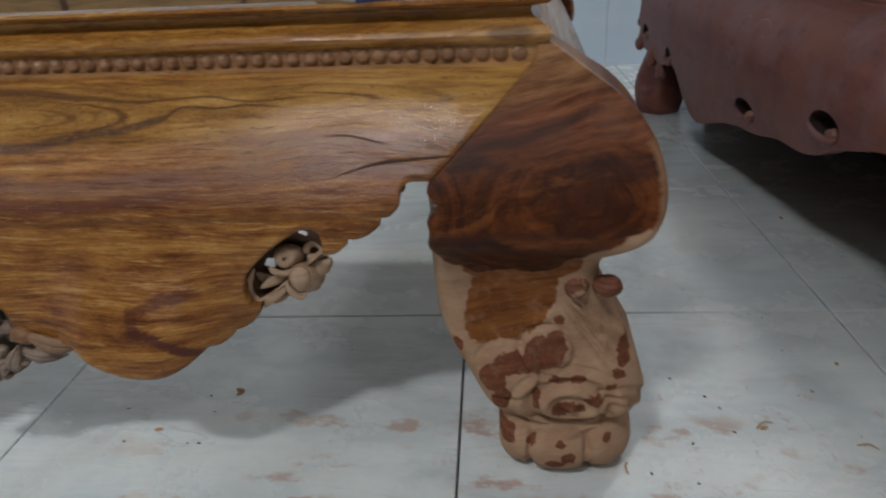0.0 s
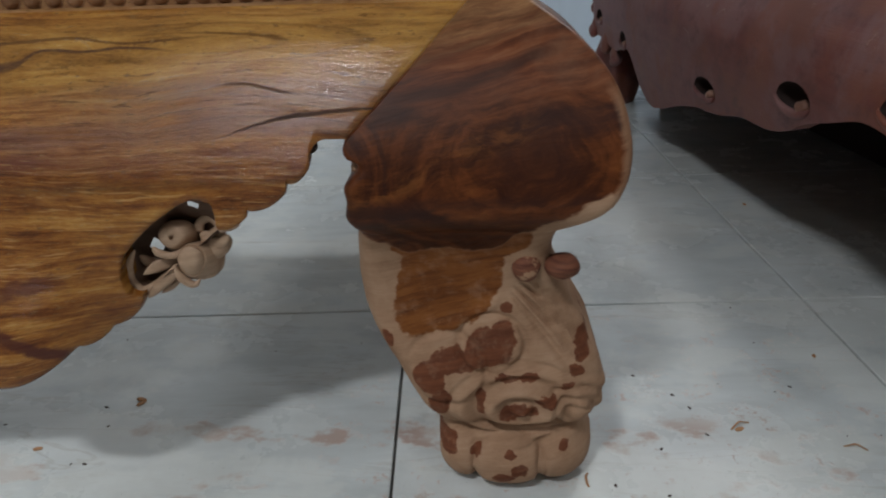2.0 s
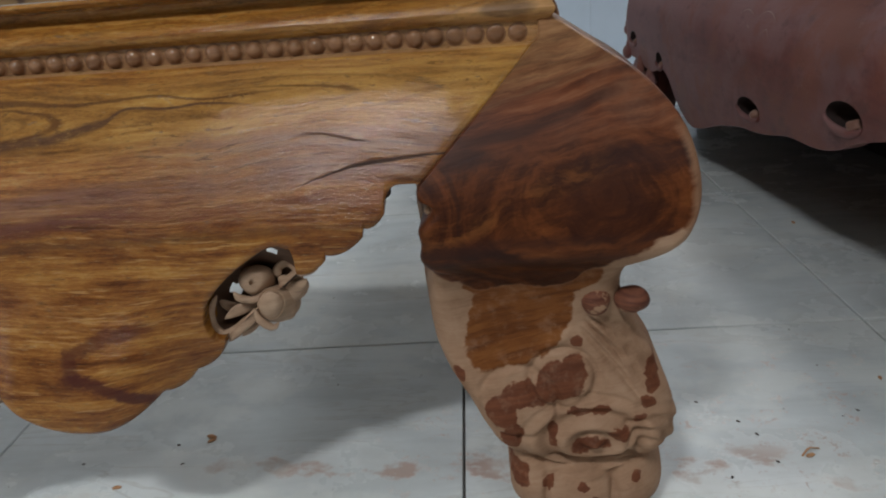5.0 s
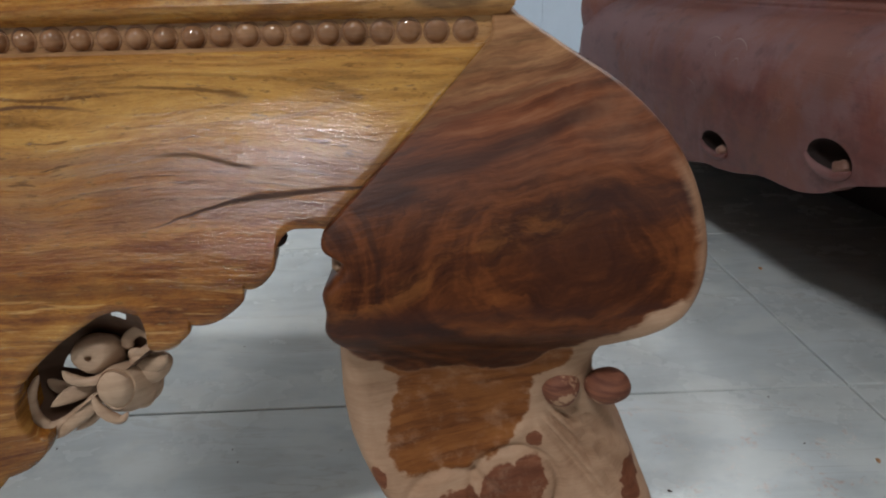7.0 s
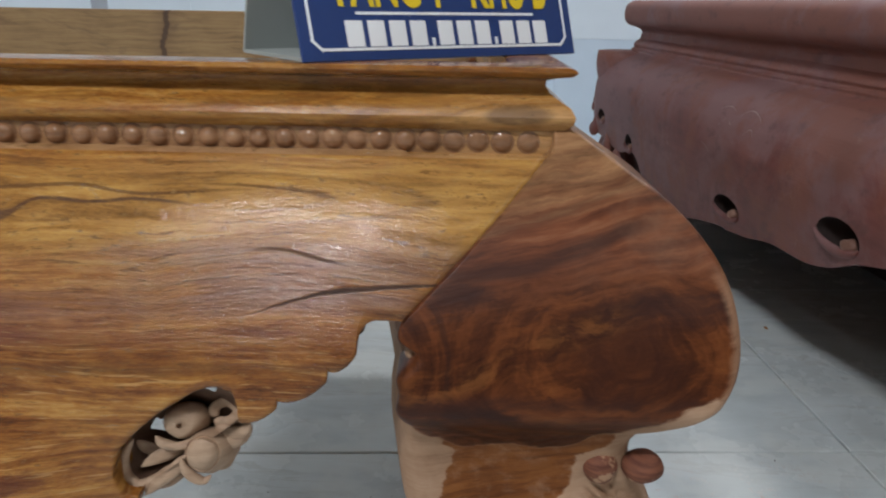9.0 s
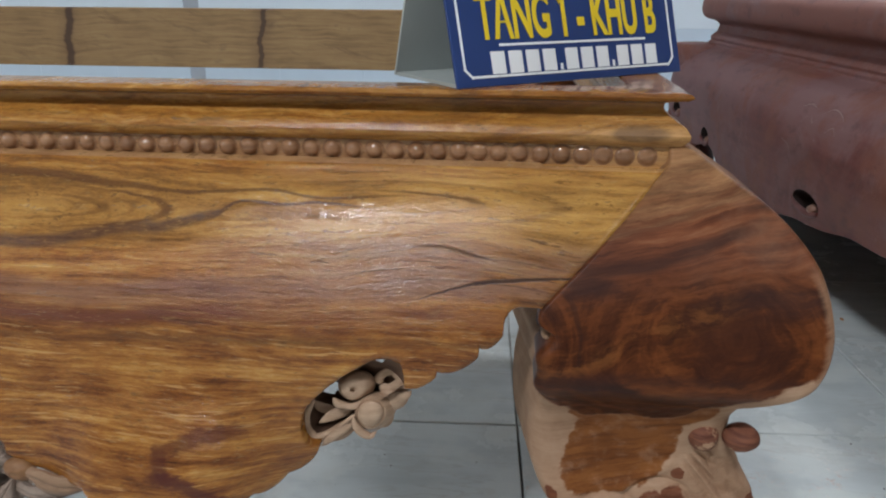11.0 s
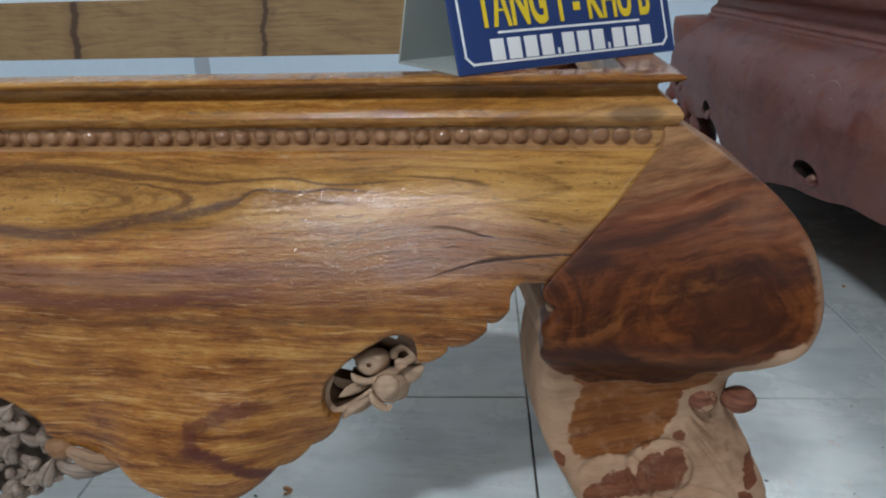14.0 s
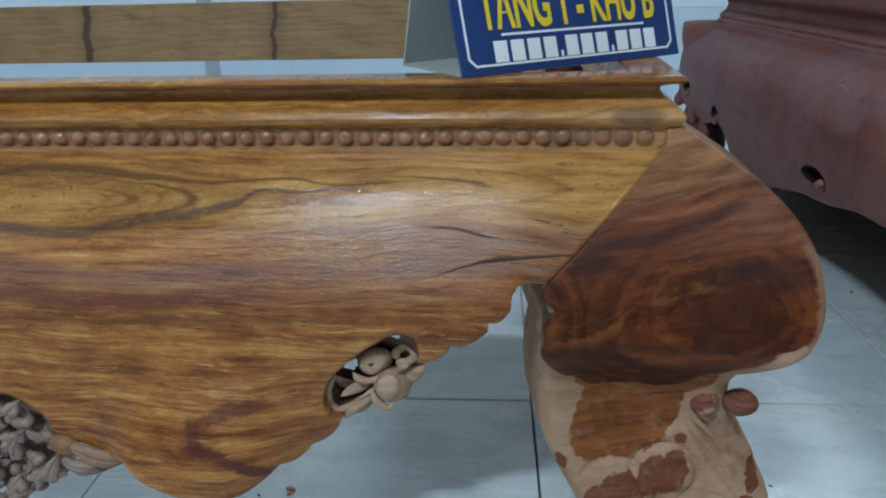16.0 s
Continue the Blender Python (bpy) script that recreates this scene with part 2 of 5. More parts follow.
    arm2 = ((x + w3 + 0.351).abs().step(0.010, 0.004)) * z.step(0.222, 0.230) * z.step(0.262, 0.252)
    low_arm = a.along(x, [(-0.380, 0.233), (-0.355, 0.233), (-0.342, 0.230), (-0.323, 0.2245), (-0.304, 0.215), (-0.281, 0.206), (-0.265, 0.202)])
    arm3 = (z + w3 - low_arm).abs().step(0.0085, 0.0030) * (x + w3).step(-0.366, -0.350) * (x + w3).step(-0.272, -0.282)
    # swirling figure on the mouldings
    curl = a.noise(x * 5.0 + wob * 60.0, y * 18.0, z * 34.0 + wob * 30.0, 3.2, 5.0, 0.62, 0.6)
    base = a.mix(curl.step(0.46, 0.66) * z.step(0.497, 0.4985) * 0.62, base, (0.135, 0.058, 0.018))
    base = a.mix(curl.step(0.46, 0.30) * z.step(0.497, 0.4985) * 0.50, base, (0.53, 0.315, 0.110))
    # pale unfinished wood at the corner of the moulding
    raw = (x - (streak - 0.5) * 0.10).step(-0.05, 0.04) * z.step(0.4775, 0.4785) * z.step(0.535, 0.50)
    base = a.mix(raw * 0.66, base, a.ramp(curl * 0.6 + fibre * 0.4, [(0.36, (0.62, 0.40, 0.205)), (0.52, (0.48, 0.285, 0.120)), (0.64, (0.27, 0.140, 0.055))]))
    strip = z.step(0.4782, 0.479) * z.step(0.4972, 0.4965) * (1.0 - raw)
    base = a.mix(strip * 0.75, base, a.ramp(curl, [(0.35, (0.40, 0.255, 0.150)), (0.65, (0.25, 0.145, 0.078))]))
    base = a.mix(a.ell(0.051, 0.5095, 0.024, 0.0068, 0.5, w2 * 0.6) * 0.72, base, (0.115, 0.066, 0.036))
    # darker upright mark on the rim at the sign's corner
    rim_mark = ((x + 0.103 + (z - 0.545) * 0.1).abs().step(0.016, 0.009)) * z.step(0.517, 0.526) * y.step(0.945, 0.942)
    base = a.mix(rim_mark * 0.45, base, (0.13, 0.066, 0.026))
    base = a.mix(fibre.step(0.55, 0.68) * 0.64, base, (0.060, 0.023, 0.008))
    base = a.mix(hair.step(0.60, 0.75) * 0.38, base, (0.055, 0.022, 0.009))
    base = a.mix(fibre.step(0.42, 0.28) * 0.30, base, (0.55, 0.36, 0.14))
    glint = a.noise(x * 7.0, y, v * 120.0, 3.2, 3.0, 0.6).step(0.58, 0.70) * z.step(0.40, 0.34)
    base = a.mix(glint * 0.55, base, (0.48, 0.300, 0.115))
    dash = a.noise(x * 8.0, y, (v + (streak - 0.5) * 0.006) * 150.0, 3.0, 3.0, 0.6).step(0.60, 0.68) * (((z - 0.412).abs().step(0.034, 0.016)) * x.step(-0.42, -0.22)).mx(z.step(0.47, 0.44) * 0.45)
    base = a.mix(dash * 0.7, base, (0.062, 0.026, 0.012))
    base = a.mix((arm1 * 0.70).mx(arm2 * 0.85).mx(arm3) * (0.80 + streak.step(0.35, 0.6) * 0.15), base, (0.064, 0.015, 0.012))
    base = a.mix(1.0, base, (1.03, 0.955, 0.86), "MULTIPLY")
    r = 0.175 + (streak - 0.5) * 0.30 + (fibre - 0.5) * 0.40 + (ribbon - 0.5) * 0.30 + raw * 0.2 + (crack + crack2).mn(1.0) * 0.6
    return a.done(base, fibre * 0.55 + streak * 0.5 + ribbon * 0.5 + hair * 0.3 - crack * 0.5 - crack2 * 0.3, 0.00075, r)


def leg_wood():
    a = Mat("dark_walnut_heartwood", 0.42, 0.0, 0.12)
    x, y, z = a.x, a.y, a.z
    wx = (a.noise(x, y, z, 13.0, 5.0, 0.55) - 0.5) * 0.070
    wz = (a.noise(x, y + 3.0, z, 13.0, 5.0, 0.55) - 0.5) * 0.055
    v = z - x * 0.21 + wz * 0.35
    rip = a.noise(x * 6.0, y * 3.0, v * 62.0, 2.4, 5.0, 0.70)
    fine = a.noise(x * 30.0, y * 10.0, v * 300.0, 1.6, 3.0, 0.7)
    # swirl round the heart of the bulge, and a small whorl by the seam
    rh = (((x + wx - 0.116) / 1.55).pow(2.0) + (z + wz - 0.362).pow(2.0)).sqrt()
    ring = a.noise(rh * 62.0, x * 3.0, z * 3.0, 1.5, 4.0, 0.62)
    rl = (((x + wx * 0.3 + 0.040) / 0.80).pow(2.0) + (z + wz * 0.3 - 0.350).pow(2.0)).sqrt()
    arcs = a.noise(rl * 64.0, x * 8.0, z * 8.0, 1.5, 5.0, 0.62)
    lft = rl.step(0.062, 0.050)
    fleck = a.noise((x + wx) * 9.0, y * 8.0, (z + wz) * 20.0 - x * 4.0, 3.4, 4.0, 0.68)
    up = (z - x * 0.10 + (rip - 0.5) * 0.03).step(0.378, 0.412)
    tone = (ring * (1.0 - lft) + arcs * lft) * 0.58 + fleck * 0.44 + (fine - 0.5) * 0.12 - 0.01
    # dark figured wood; the ramp also carries shade of the downward-turned bulge
    col = a.ramp(tone, [(0.34, (0.018, 0.0060, 0.0035)), (0.46, (0.054, 0.0165, 0.0062)), (0.57, (0.108, 0.034, 0.0105)), (0.72, (0.185, 0.066, 0.019))])
    core = (rh + (fleck - 0.5) * 0.045).step(0.040, 0.012)
    col = a.mix(core * 0.62, col, (0.036, 0.013, 0.008))
    line = (rl - 0.055 + (ring - 0.5) * 0.006).abs().step(0.0035, 0.001) * z.step(0.325, 0.335)
    col = a.mix(line * 0.60, col, (0.024, 0.010, 0.007))
    diag = a.noise(x * 2.2, y, v * 34.0, 2.6, 5.0, 0.66)
    upcol = a.ramp(diag * 0.70 + rip * 0.34 - 0.02, [(0.36, (0.034, 0.013, 0.010)), (0.46, (0.100, 0.034, 0.016)), (0.56, (0.170, 0.060, 0.026)), (0.70, (0.250, 0.112, 0.056))])
    col = a.mix(up * 0.92, col, upcol)
    w3 = (rip - 0.5) * 2.2 + (fleck - 0.5) * 1.2
    swoop = a.along(x, [(-0.03, 0.404), (0.0, 0.4055), (0.03, 0.4095), (0.068, 0.4165), (0.116, 0.4335), (0.150, 0.446), (0.21, 0.462)])
    d1 = (z + w3 * 0.0016 - swoop).abs().step(0.0085, 0.0015) * x.step(-0.02, 0.01) * x.step(0.165, 0.125) * rip.step(0.25, 0.48)
    d2 = a.ell(0.010, 0.3965, 0.026, 0.0085, 1.0, w3 * 0.6)
    d3 = a.ell(0.150, 0.392, 0.052, 0.010, 1.2, w3)
    d4 = a.ell(-0.004, 0.3185, 0.050, 0.0075, 1.1, w3 * 0.8)
    d5 = (z + w3 * 0.0016 - swoop - 0.026).abs().step(0.006, 0.001) * rip.step(0.35, 0.6) * 0.7
    d6 = (z - 0.327 + wz * 0.12).abs().step(0.008, 0.001) * rip.step(0.30, 0.55) * 0.7
    d7 = (z - 0.306 + wz * 0.10).abs().step(0.010, 0.002) * rip.step(0.25, 0.50) * 0.75
    col = a.mix(d1.mx(d2).mx(d3 * 0.8).mx(d4).mx(d5).mx(d6).mx(d7) * 0.78, col, (0.032, 0.014, 0.011))
    gold = ((z + w3 * 0.002) - a.along(x, [(-0.03, 0.330), (0.03, 0.348), (0.07, 0.366), (0.12, 0.384), (0.20, 0.392)])).abs().step(0.014, 0.003) * fleck.step(0.40, 0.62) * x.step(0.145, 0.10)
    col = a.mix(gold * 0.45, col, (0.190, 0.078, 0.022))
    blot = a.noise(x, y, z, 17.0, 4.0, 0.6).step(0.42, 0.66)
    pale = (z - x * 0.20 + (rip - 0.5) * 0.07).step(0.418, 0.472)
    col = a.mix(pale * 0.72, col, a.ramp(fine * 0.6 + rip * 0.4, [(0.3, (0.24, 0.125, 0.056)), (0.7, (0.43, 0.265, 0.13))]))
    veil = a.noise(x, y, z, 9.0, 5.0, 0.7).step(0.45, 0.72) * x.step(0.05, 0.16) * up
    col = a.mix(veil * 0.22, col, (0.36, 0.25, 0.17))
    # pale sanded edge along the corner and the underside
    side = a.along(z, [(0.298, 0.150), (0.312, 0.178), (0.335, 0.199), (0.352, 0.205), (0.372, 0.2055), (0.392, 0.202), (0.41, 0.1955), (0.427, 0.1855), (0.46, 0.153)])
    edge = (x + (rip - 0.5) * 0.008 + (fleck - 0.5) * 0.006 - side).step(-0.012, -0.004) * z.step(0.425, 0.395) * z.step(0.298, 0.31)
    bow = a.along(x, [(-0.06, 0.288), (-0.02, 0.285), (0.0, 0.279), (0.015, 0.270), (0.088, 0.270), (0.100, 0.276), (0.115, 0.293), (0.135, 0.302), (0.155, 0.312), (0.175, 0.325), (0.22, 0.345)], "LINEAR") + (a.noise(x, y, z, 30.0, 3.0, 0.6) - 0.5) * 0.020
    low = (z + (rip - 0.5) * 0.010 + (fine - 0.5) * 0.005 - bow).step(0.003, -0.001).mx(y.step(0.862, 0.870) * x.step(0.01, -0.005))
    wob = (a.noise(x, y, z, 34.0, 5.0, 0.65) - 0.5) * 1.6
    rawcol = a.ramp(a.noise(x, y, z, 24.0, 5.0, 0.62) * 0.55 + rip * 0.22 + fine * 0.23, [(0.3, (0.22, 0.120, 0.070)), (0.5, (0.335, 0.205, 0.128)), (0.7, (0.43, 0.280, 0.185))])
    col = a.mix((low.mx(edge * 0.75)).mn(1.0), col, rawcol)
    front = y.step(0.97, 0.90)
    d = ((((x - 0.051) / 0.048).abs().pow(3.0) + ((z - 0.240) / 0.055).abs().pow(3.0)).pow(0.333)) + wob * 0.12 + (a.noise(x, y, z, 120.0, 3.0, 0.6) - 0.5) * 0.22 - (x - 0.051) * (z - 0.240) * 95.0 + z.step(0.262, 0.275) * -0.3
    orange = d.step(1.03, 0.97) * low * front * z.step(0.298, 0.290)
    col = a.mix(orange, col, a.ramp(rip * 0.6 + fine * 0.2 + blot * 0.1, [(0.28, (0.090, 0.028, 0.008)), (0.43, (0.175, 0.060, 0.016)), (0.62, (0.255, 0.100, 0.028))]))
    patches = None
    jx = x + (a.noise(x, y, z, 48.0, 3.0, 0.6) - 0.5) * 0.018 + (a.noise(x, y, z, 190.0, 2.0) - 0.5) * 0.003
    jz = z + (a.noise(x, y + 5.0, z, 48.0, 3.0, 0.6) - 0.5) * 0.017 + (a.noise(x, y + 5.0, z, 190.0, 2.0) - 0.5) * 0.003
    for px, pz, rx, rz in PATCHES:
        e = ((((jx - px) / rx).pow(2.0) + ((jz - pz) / rz).pow(2.0)).sqrt()).step(1.07, 0.95)
        patches = e if patches is None else patches.mx(e)
    patches = patches * front * z.step(0.280, 0.27)
    col = a.mix(patches * 0.95, col, a.ramp(rip * 0.6 + wob * 0.12 + 0.15, [(0.3, (0.070, 0.020, 0.010)), (0.52, (0.165, 0.054, 0.025)), (0.75, (0.26, 0.105, 0.052))]))
    dust = a.noise(x, y, z, 60.0, 4.0, 0.7).step(0.48, 0.75) * low
    col = a.mix(dust * 0.22, col, (0.46, 0.31, 0.21))
    col = a.mix(1.0 - low, col, a.mix(1.0, col, (1.04, 0.95, 0.90), "MULTIPLY"))
    r = 0.40 + low * 0.30 + (rip - 0.5) * 0.25 - orange * 0.14
    return a.done(col, (fine * 0.4 + rip * 0.6) * (1.0 - low * 0.65), 0.00045, r)


PATCHES = [(0.052, 0.156, 0.024, 0.013), (0.030, 0.141, 0.014, 0.019), (0.040, 0.113, 0.011, 0.018), (0.084, 0.170, 0.018, 0.020), (0.101, 0.174, 0.012, 0.020), (0.116, 0.0995, 0.020, 0.0105),
           (0.106, 0.1385, 0.013, 0.005), (0.125, 0.1390, 0.011, 0.006), (0.078, 0.113, 0.006, 0.013), (0.142, 0.114, 0.010, 0.006), (0.170, 0.144, 0.008, 0.008), (0.161, 0.129, 0.007, 0.004),
           (0.176, 0.168, 0.008, 0.015), (0.103, 0.208, 0.006, 0.006), (-0.010, 0.174, 0.006, 0.008), (0.045, 0.054, 0.010, 0.012), (0.075, 0.050, 0.005, 0.008), (0.109, 0.053, 0.007, 0.004),
           (0.117, 0.037, 0.009, 0.008), (0.103, 0.026, 0.011, 0.007), (0.162, 0.056, 0.006, 0.005)]


def knob_wood():
    a = Mat("knob_wood", 0.68, 0.0, 0.25)
    n = a.noise(a.x, a.y, a.z, 60.0, 4.0, 0.6)
    g = a.noise(a.x * 3.0, a.y, a.z * 20.0, 14.0, 4.0, 0.6)
    col = a.mix(n.step(0.57, 0.63), a.ramp(g, [(0.35, (0.095, 0.032, 0.019)), (0.65, (0.19, 0.072, 0.040))]), (0.34, 0.20, 0.12))
    return a.done(col, g, 0.0006)


def raw_wood(name, c0, c1, c2, rough=0.62):
    a = Mat(name, rough)
    warp = (a.noise(a.x, a.y, a.z, 14.0, 3.0) - 0.5) * 0.02
    g = a.noise(a.x * 6.0, a.y * 6.0, (a.z + warp) * 60.0, 2.2, 5.0, 0.65)
    n = a.noise(a.x, a.y, a.z, 45.0, 4.0, 0.65)
    col = a.ramp(g * 0.6 + n * 0.4, [(0.3, c0), (0.5, c1), (0.72, c2)])
    return a.done(col, g * 0.5 + n * 0.5, 0.0012)


def red_wood():
    a = Mat("dusty_red_wood", 0.55)
    x, y, z = a.x, a.y, a.z
    big = a.noise(x, y, z, 5.0, 4.0, 0.6, 0.4)
    mid = a.noise(x * 2.0, y * 0.8, z * 7.0, 6.0, 4.0, 0.65)
    fine = a.noise(x * 4.0, y * 3.0, z * 50.0, 6.0, 4.0, 0.7)
    col = a.ramp(big * 0.6 + mid * 0.4, [(0.3, (0.092, 0.024, 0.020)), (0.5, (0.168, 0.046, 0.037)), (0.7, (0.235, 0.080, 0.060))])
    dust = (a.noise(x, y + 2.0, z, 5.5, 6.0, 0.70, 0.5) + z.step(0.30, 0.40) * 0.12).step(0.44, 0.62)
    col = a.mix(dust * 0.62, col, (0.255, 0.150, 0.152))
    warm = (a.noise(x, y + 9.0, z, 8.0, 5.0, 0.65) + z.step(0.40, 0.46) * 0.10 + z.step(0.28, 0.18) * 0.06).step(0.50, 0.64)
    col = a.mix(warm * 0.60, col, (0.215, 0.070, 0.038))
    smut = a.noise(x * 1.5, y, z * 1.5, 16.0, 5.0, 0.7).step(0.54, 0.68)
    col = a.mix(smut * 0.40, col, (0.075, 0.030, 0.030))
    scr = ((a.noise(x * 3.0, y * 5.0, z * 3.0, 8.0, 2.0, 0.5, 1.6) - 0.5).abs().step(0.006, 0.001)) * a.noise(x, y, z, 7.0, 1.0).step(0.58, 0.66)
    col = a.mix(scr * 0.5, col, (0.42, 0.28, 0.22))
    return a.done(col, fine * 0.4 + mid * 0.3, 0.001, 0.46 + dust * 0.2 + (fine - 0.5) * 0.1)


def plank_wood():
    a = Mat("dull_tan_plank", 0.6)
    x, z = a.x, a.z
    warp = (a.noise(x, 0.0, z, 4.0, 3.0) - 0.5) * 0.05
    g = a.noise(x * 1.6, 0.0, (z + warp) * 34.0, 3.0, 4.0, 0.65)
    spot = a.noise(x * 1.0, 5.0, z * 1.6, 9.0, 4.0, 0.6)
    col = a.ramp(g * 0.6 + spot * 0.4, [(0.3, (0.16, 0.092, 0.040)), (0.5, (0.32, 0.195, 0.085)), (0.72, (0.43, 0.285, 0.13))])
    wv = (a.noise(0.0, 0.0, z, 18.0, 3.0) - 0.5) * 0.05 + (0.475 - z) * 0.16
    for sx, half, deep in ((-0.800, 0.011, 0.80), (-1.395, 0.017, 0.85), (-1.98, 0.014, 0.8), (-2.6, 0.016, 0.8)):
        off = ((x + wv) - sx).abs()
        col = a.mix(off.step(0.050, 0.008) * spot.step(0.30, 0.60) * 0.45, col, (0.125, 0.066, 0.036))
        col = a.mix(off.step(half, half * 0.35) * deep, col, (0.055, 0.028, 0.020))
    smear = a.noise(x * 0.9, 2.0, z * 4.0 + x * 1.2, 6.0, 5.0, 0.65).step(0.54, 0.70)
    col = a.mix(smear * 0.55, col, (0.13, 0.070, 0.036))
    dk = spot.step(0.6, 0.72) * 0.5
    col = a.mix(dk, col, (0.10, 0.055, 0.035))
    return a.done(col, g, 0.001)


def tile_stone():
    a = Mat("pale_marble_tile", 0.16)
    x, y = a.x, a.y
    rnd = a.random()
    n = a.noise(x * 2.0 + rnd * 7.0, y * 7.0, rnd * 5.0, 1.6, 6.0, 0.6, 0.8)
    vein = a.noise(x * 1.2 + rnd * 3.0, y * 9.0, rnd * 9.0, 1.8, 5.0, 0.6, 1.2)
    col = a.ramp(n, [(0.3, (0.51, 0.562, 0.572)), (0.5, (0.61, 0.665, 0.675)), (0.7, (0.70, 0.752, 0.762))])
    v = (vein - 0.5).abs().step(0.022, 0.004) * n.step(0.42, 0.6)
    col = a.mix(v * 0.30, col, (0.33, 0.31, 0.26))
    # pink sawdust trodden into the floor round the leg
    d = a.noise(x, y, 0.0, 26.0, 5.0, 0.7)
    f = a.noise(x, y, 4.0, 160.0, 3.0, 0.7)
    near = ((x - 0.02) / 0.55).pow(2.0) + ((y - 0.84) / 0.16).pow(2.0)
    far = ((x - 0.35) / 0.5).pow(2.0) + ((y - 0.95) / 0.3).pow(2.0)
    m1 = (a.noise(x * 0.8, y * 1.6, 3.0, 9.0, 4.0, 0.55) * 0.75 + d * 0.30).step(0.565, 0.64) * near.step(1.2, 0.6)
    m2 = (d * 0.6 + f * 0.5).step(0.60, 0.68) * far.step(1.2, 0.5) * 0.6
    dust = (m1 * 0.75).mx(m2).mx((d * 0.5 + f * 0.5).step(0.66, 0.72) * 0.30)
    col = a.mix(dust * 0.92, col, (0.42, 0.235, 0.165))
    chalk = a.noise(x, y * 1.3, 12.0, 6.0, 6.0, 0.60).step(0.47, 0.56) * 0.55
    col = a.mix(chalk, col, (0.70, 0.74, 0.72))
    speck = a.noise(x, y, 15.0, 240.0, 2.0, 0.5).step(0.735, 0.76) * a.noise(x, y, 17.0, 9.0, 2.0).step(0.45, 0.60)
    col = a.mix(speck * 0.8, col, (0.13, 0.10, 0.08))
    grime = a.noise(x, y, 8.0, 5.0, 5.0, 0.65).step(0.42, 0.66) * 0.26
    col = a.mix(grime, col, (0.36, 0.36, 0.33))
    return a.done(col, n * 0.2 + f * dust * 2.0, 0.0004, 0.17 + dust * 0.5 + grime * 0.7 + (d - 0.5) * 0.12)


def plain(name, c, rough=0.5, amount=0.08, scale=12.0, metal=0.0):
    a = Mat(name, rough, metal)
    n = a.noise(a.x, a.y, a.z, scale, 5.0, 0.65)
    col = a.mix(n, tuple(k * (1 - amount) for k in c), tuple(min(1.0, k * (1 + amount)) for k in c))
    return a.done(col, a.noise(a.x, a.y, a.z, 90.0, 2.0), 0.0003)


M["apron"], M["leg"], M["knob"], M["red"], M["plank"], M["tile"] = apron_wood(), leg_wood(), knob_wood(), red_wood(), plank_wood(), tile_stone()
M["carve"] = raw_wood("sanded_carving_wood", (0.22, 0.130, 0.080), (0.40, 0.265, 0.172), (0.53, 0.375, 0.255))
M["redbud"] = raw_wood("worn_red_carving", (0.15, 0.065, 0.045), (0.27, 0.14, 0.10), (0.38, 0.23, 0.17))
M["ochre"] = raw_wood("dull_ochre_carving", (0.12, 0.052, 0.020), (0.215, 0.10, 0.038), (0.30, 0.16, 0.07))
M["petal"] = raw_wood("tan_carved_petal", (0.13, 0.066, 0.034), (0.25, 0.145, 0.082), (0.35, 0.225, 0.14))
# carving wood darkened for the shade inside the pocket
M["pocket_shade"] = raw_wood("brown_pocket_shade", (0.05, 0.024, 0.014), (0.11, 0.058, 0.034), (0.17, 0.095, 0.058))
M["greycarve"] = raw_wood("grey_dusty_carving_wood", (0.100, 0.066, 0.050), (0.215, 0.155, 0.118), (0.34, 0.26, 0.205))
M["bead"] = raw_wood("oiled_bead_wood", (0.135, 0.060, 0.028), (0.260, 0.130, 0.064), (0.40, 0.225, 0.118), 0.17)
def grout():
    a = Mat("grey_grout", 0.85)
    n = a.noise(a.x, a.y, 0.0, 30.0, 4.0, 0.7)
    dirt = ((a.x + (a.y - 1.233) * 0.047) + 0.034).abs().step(0.02, 0.01) * a.y.step(1.30, 1.15)
    return a.done(a.mix((dirt * 0.85).mx(n.step(0.50, 0.7) * 0.45 * a.x.step(0.15, 0.0)), (0.46, 0.44, 0.40), (0.035, 0.032, 0.03)))


M["grout"] = grout()
M["white_paint"] = plain("white_paint", (0.78, 0.80, 0.82), 0.45)
M["room_wall"] = plain("greige_wall_paint", (0.29, 0.27, 0.25), 0.7)
M["wall_tile"] = plain("white_wall_tile", (0.78, 0.88, 0.98), 0.28, 0.04)
# lower wall panels, greyer and bluer than the upper ones
M["wall_low"] = plain("greyer_lower_wall", (0.64, 0.76, 0.88), 0.3, 0.06)
M["wall_strip"] = plain("grey_wall_strip", (0.42, 0.46, 0.52), 0.4)
M["ceiling"] = plain("white_ceiling", (0.62, 0.62, 0.61), 0.8)
M["blue"] = plain("navy_sign_board", (0.018, 0.045, 0.165), 0.32, 0.06)
M["signgrey"] = plain("grey_board_back", (0.36, 0.39, 0.37), 0.5, 0.06)
M["yellow"] = plain("yellow_letter", (0.80, 0.58, 0.02), 0.4, 0.03)
M["letter_white"] = plain("white_letter", (0.82, 0.84, 0.86), 0.4, 0.03)
# near-black that stands in for shade in hollows, openings and under the table
M["dark"] = plain("near_black_shade", (0.020, 0.010, 0.008), 0.9, 0.3)
M["scratch"] = plain("pale_scratch", (0.33, 0.23, 0.215), 0.8, 0.35, 60.0)
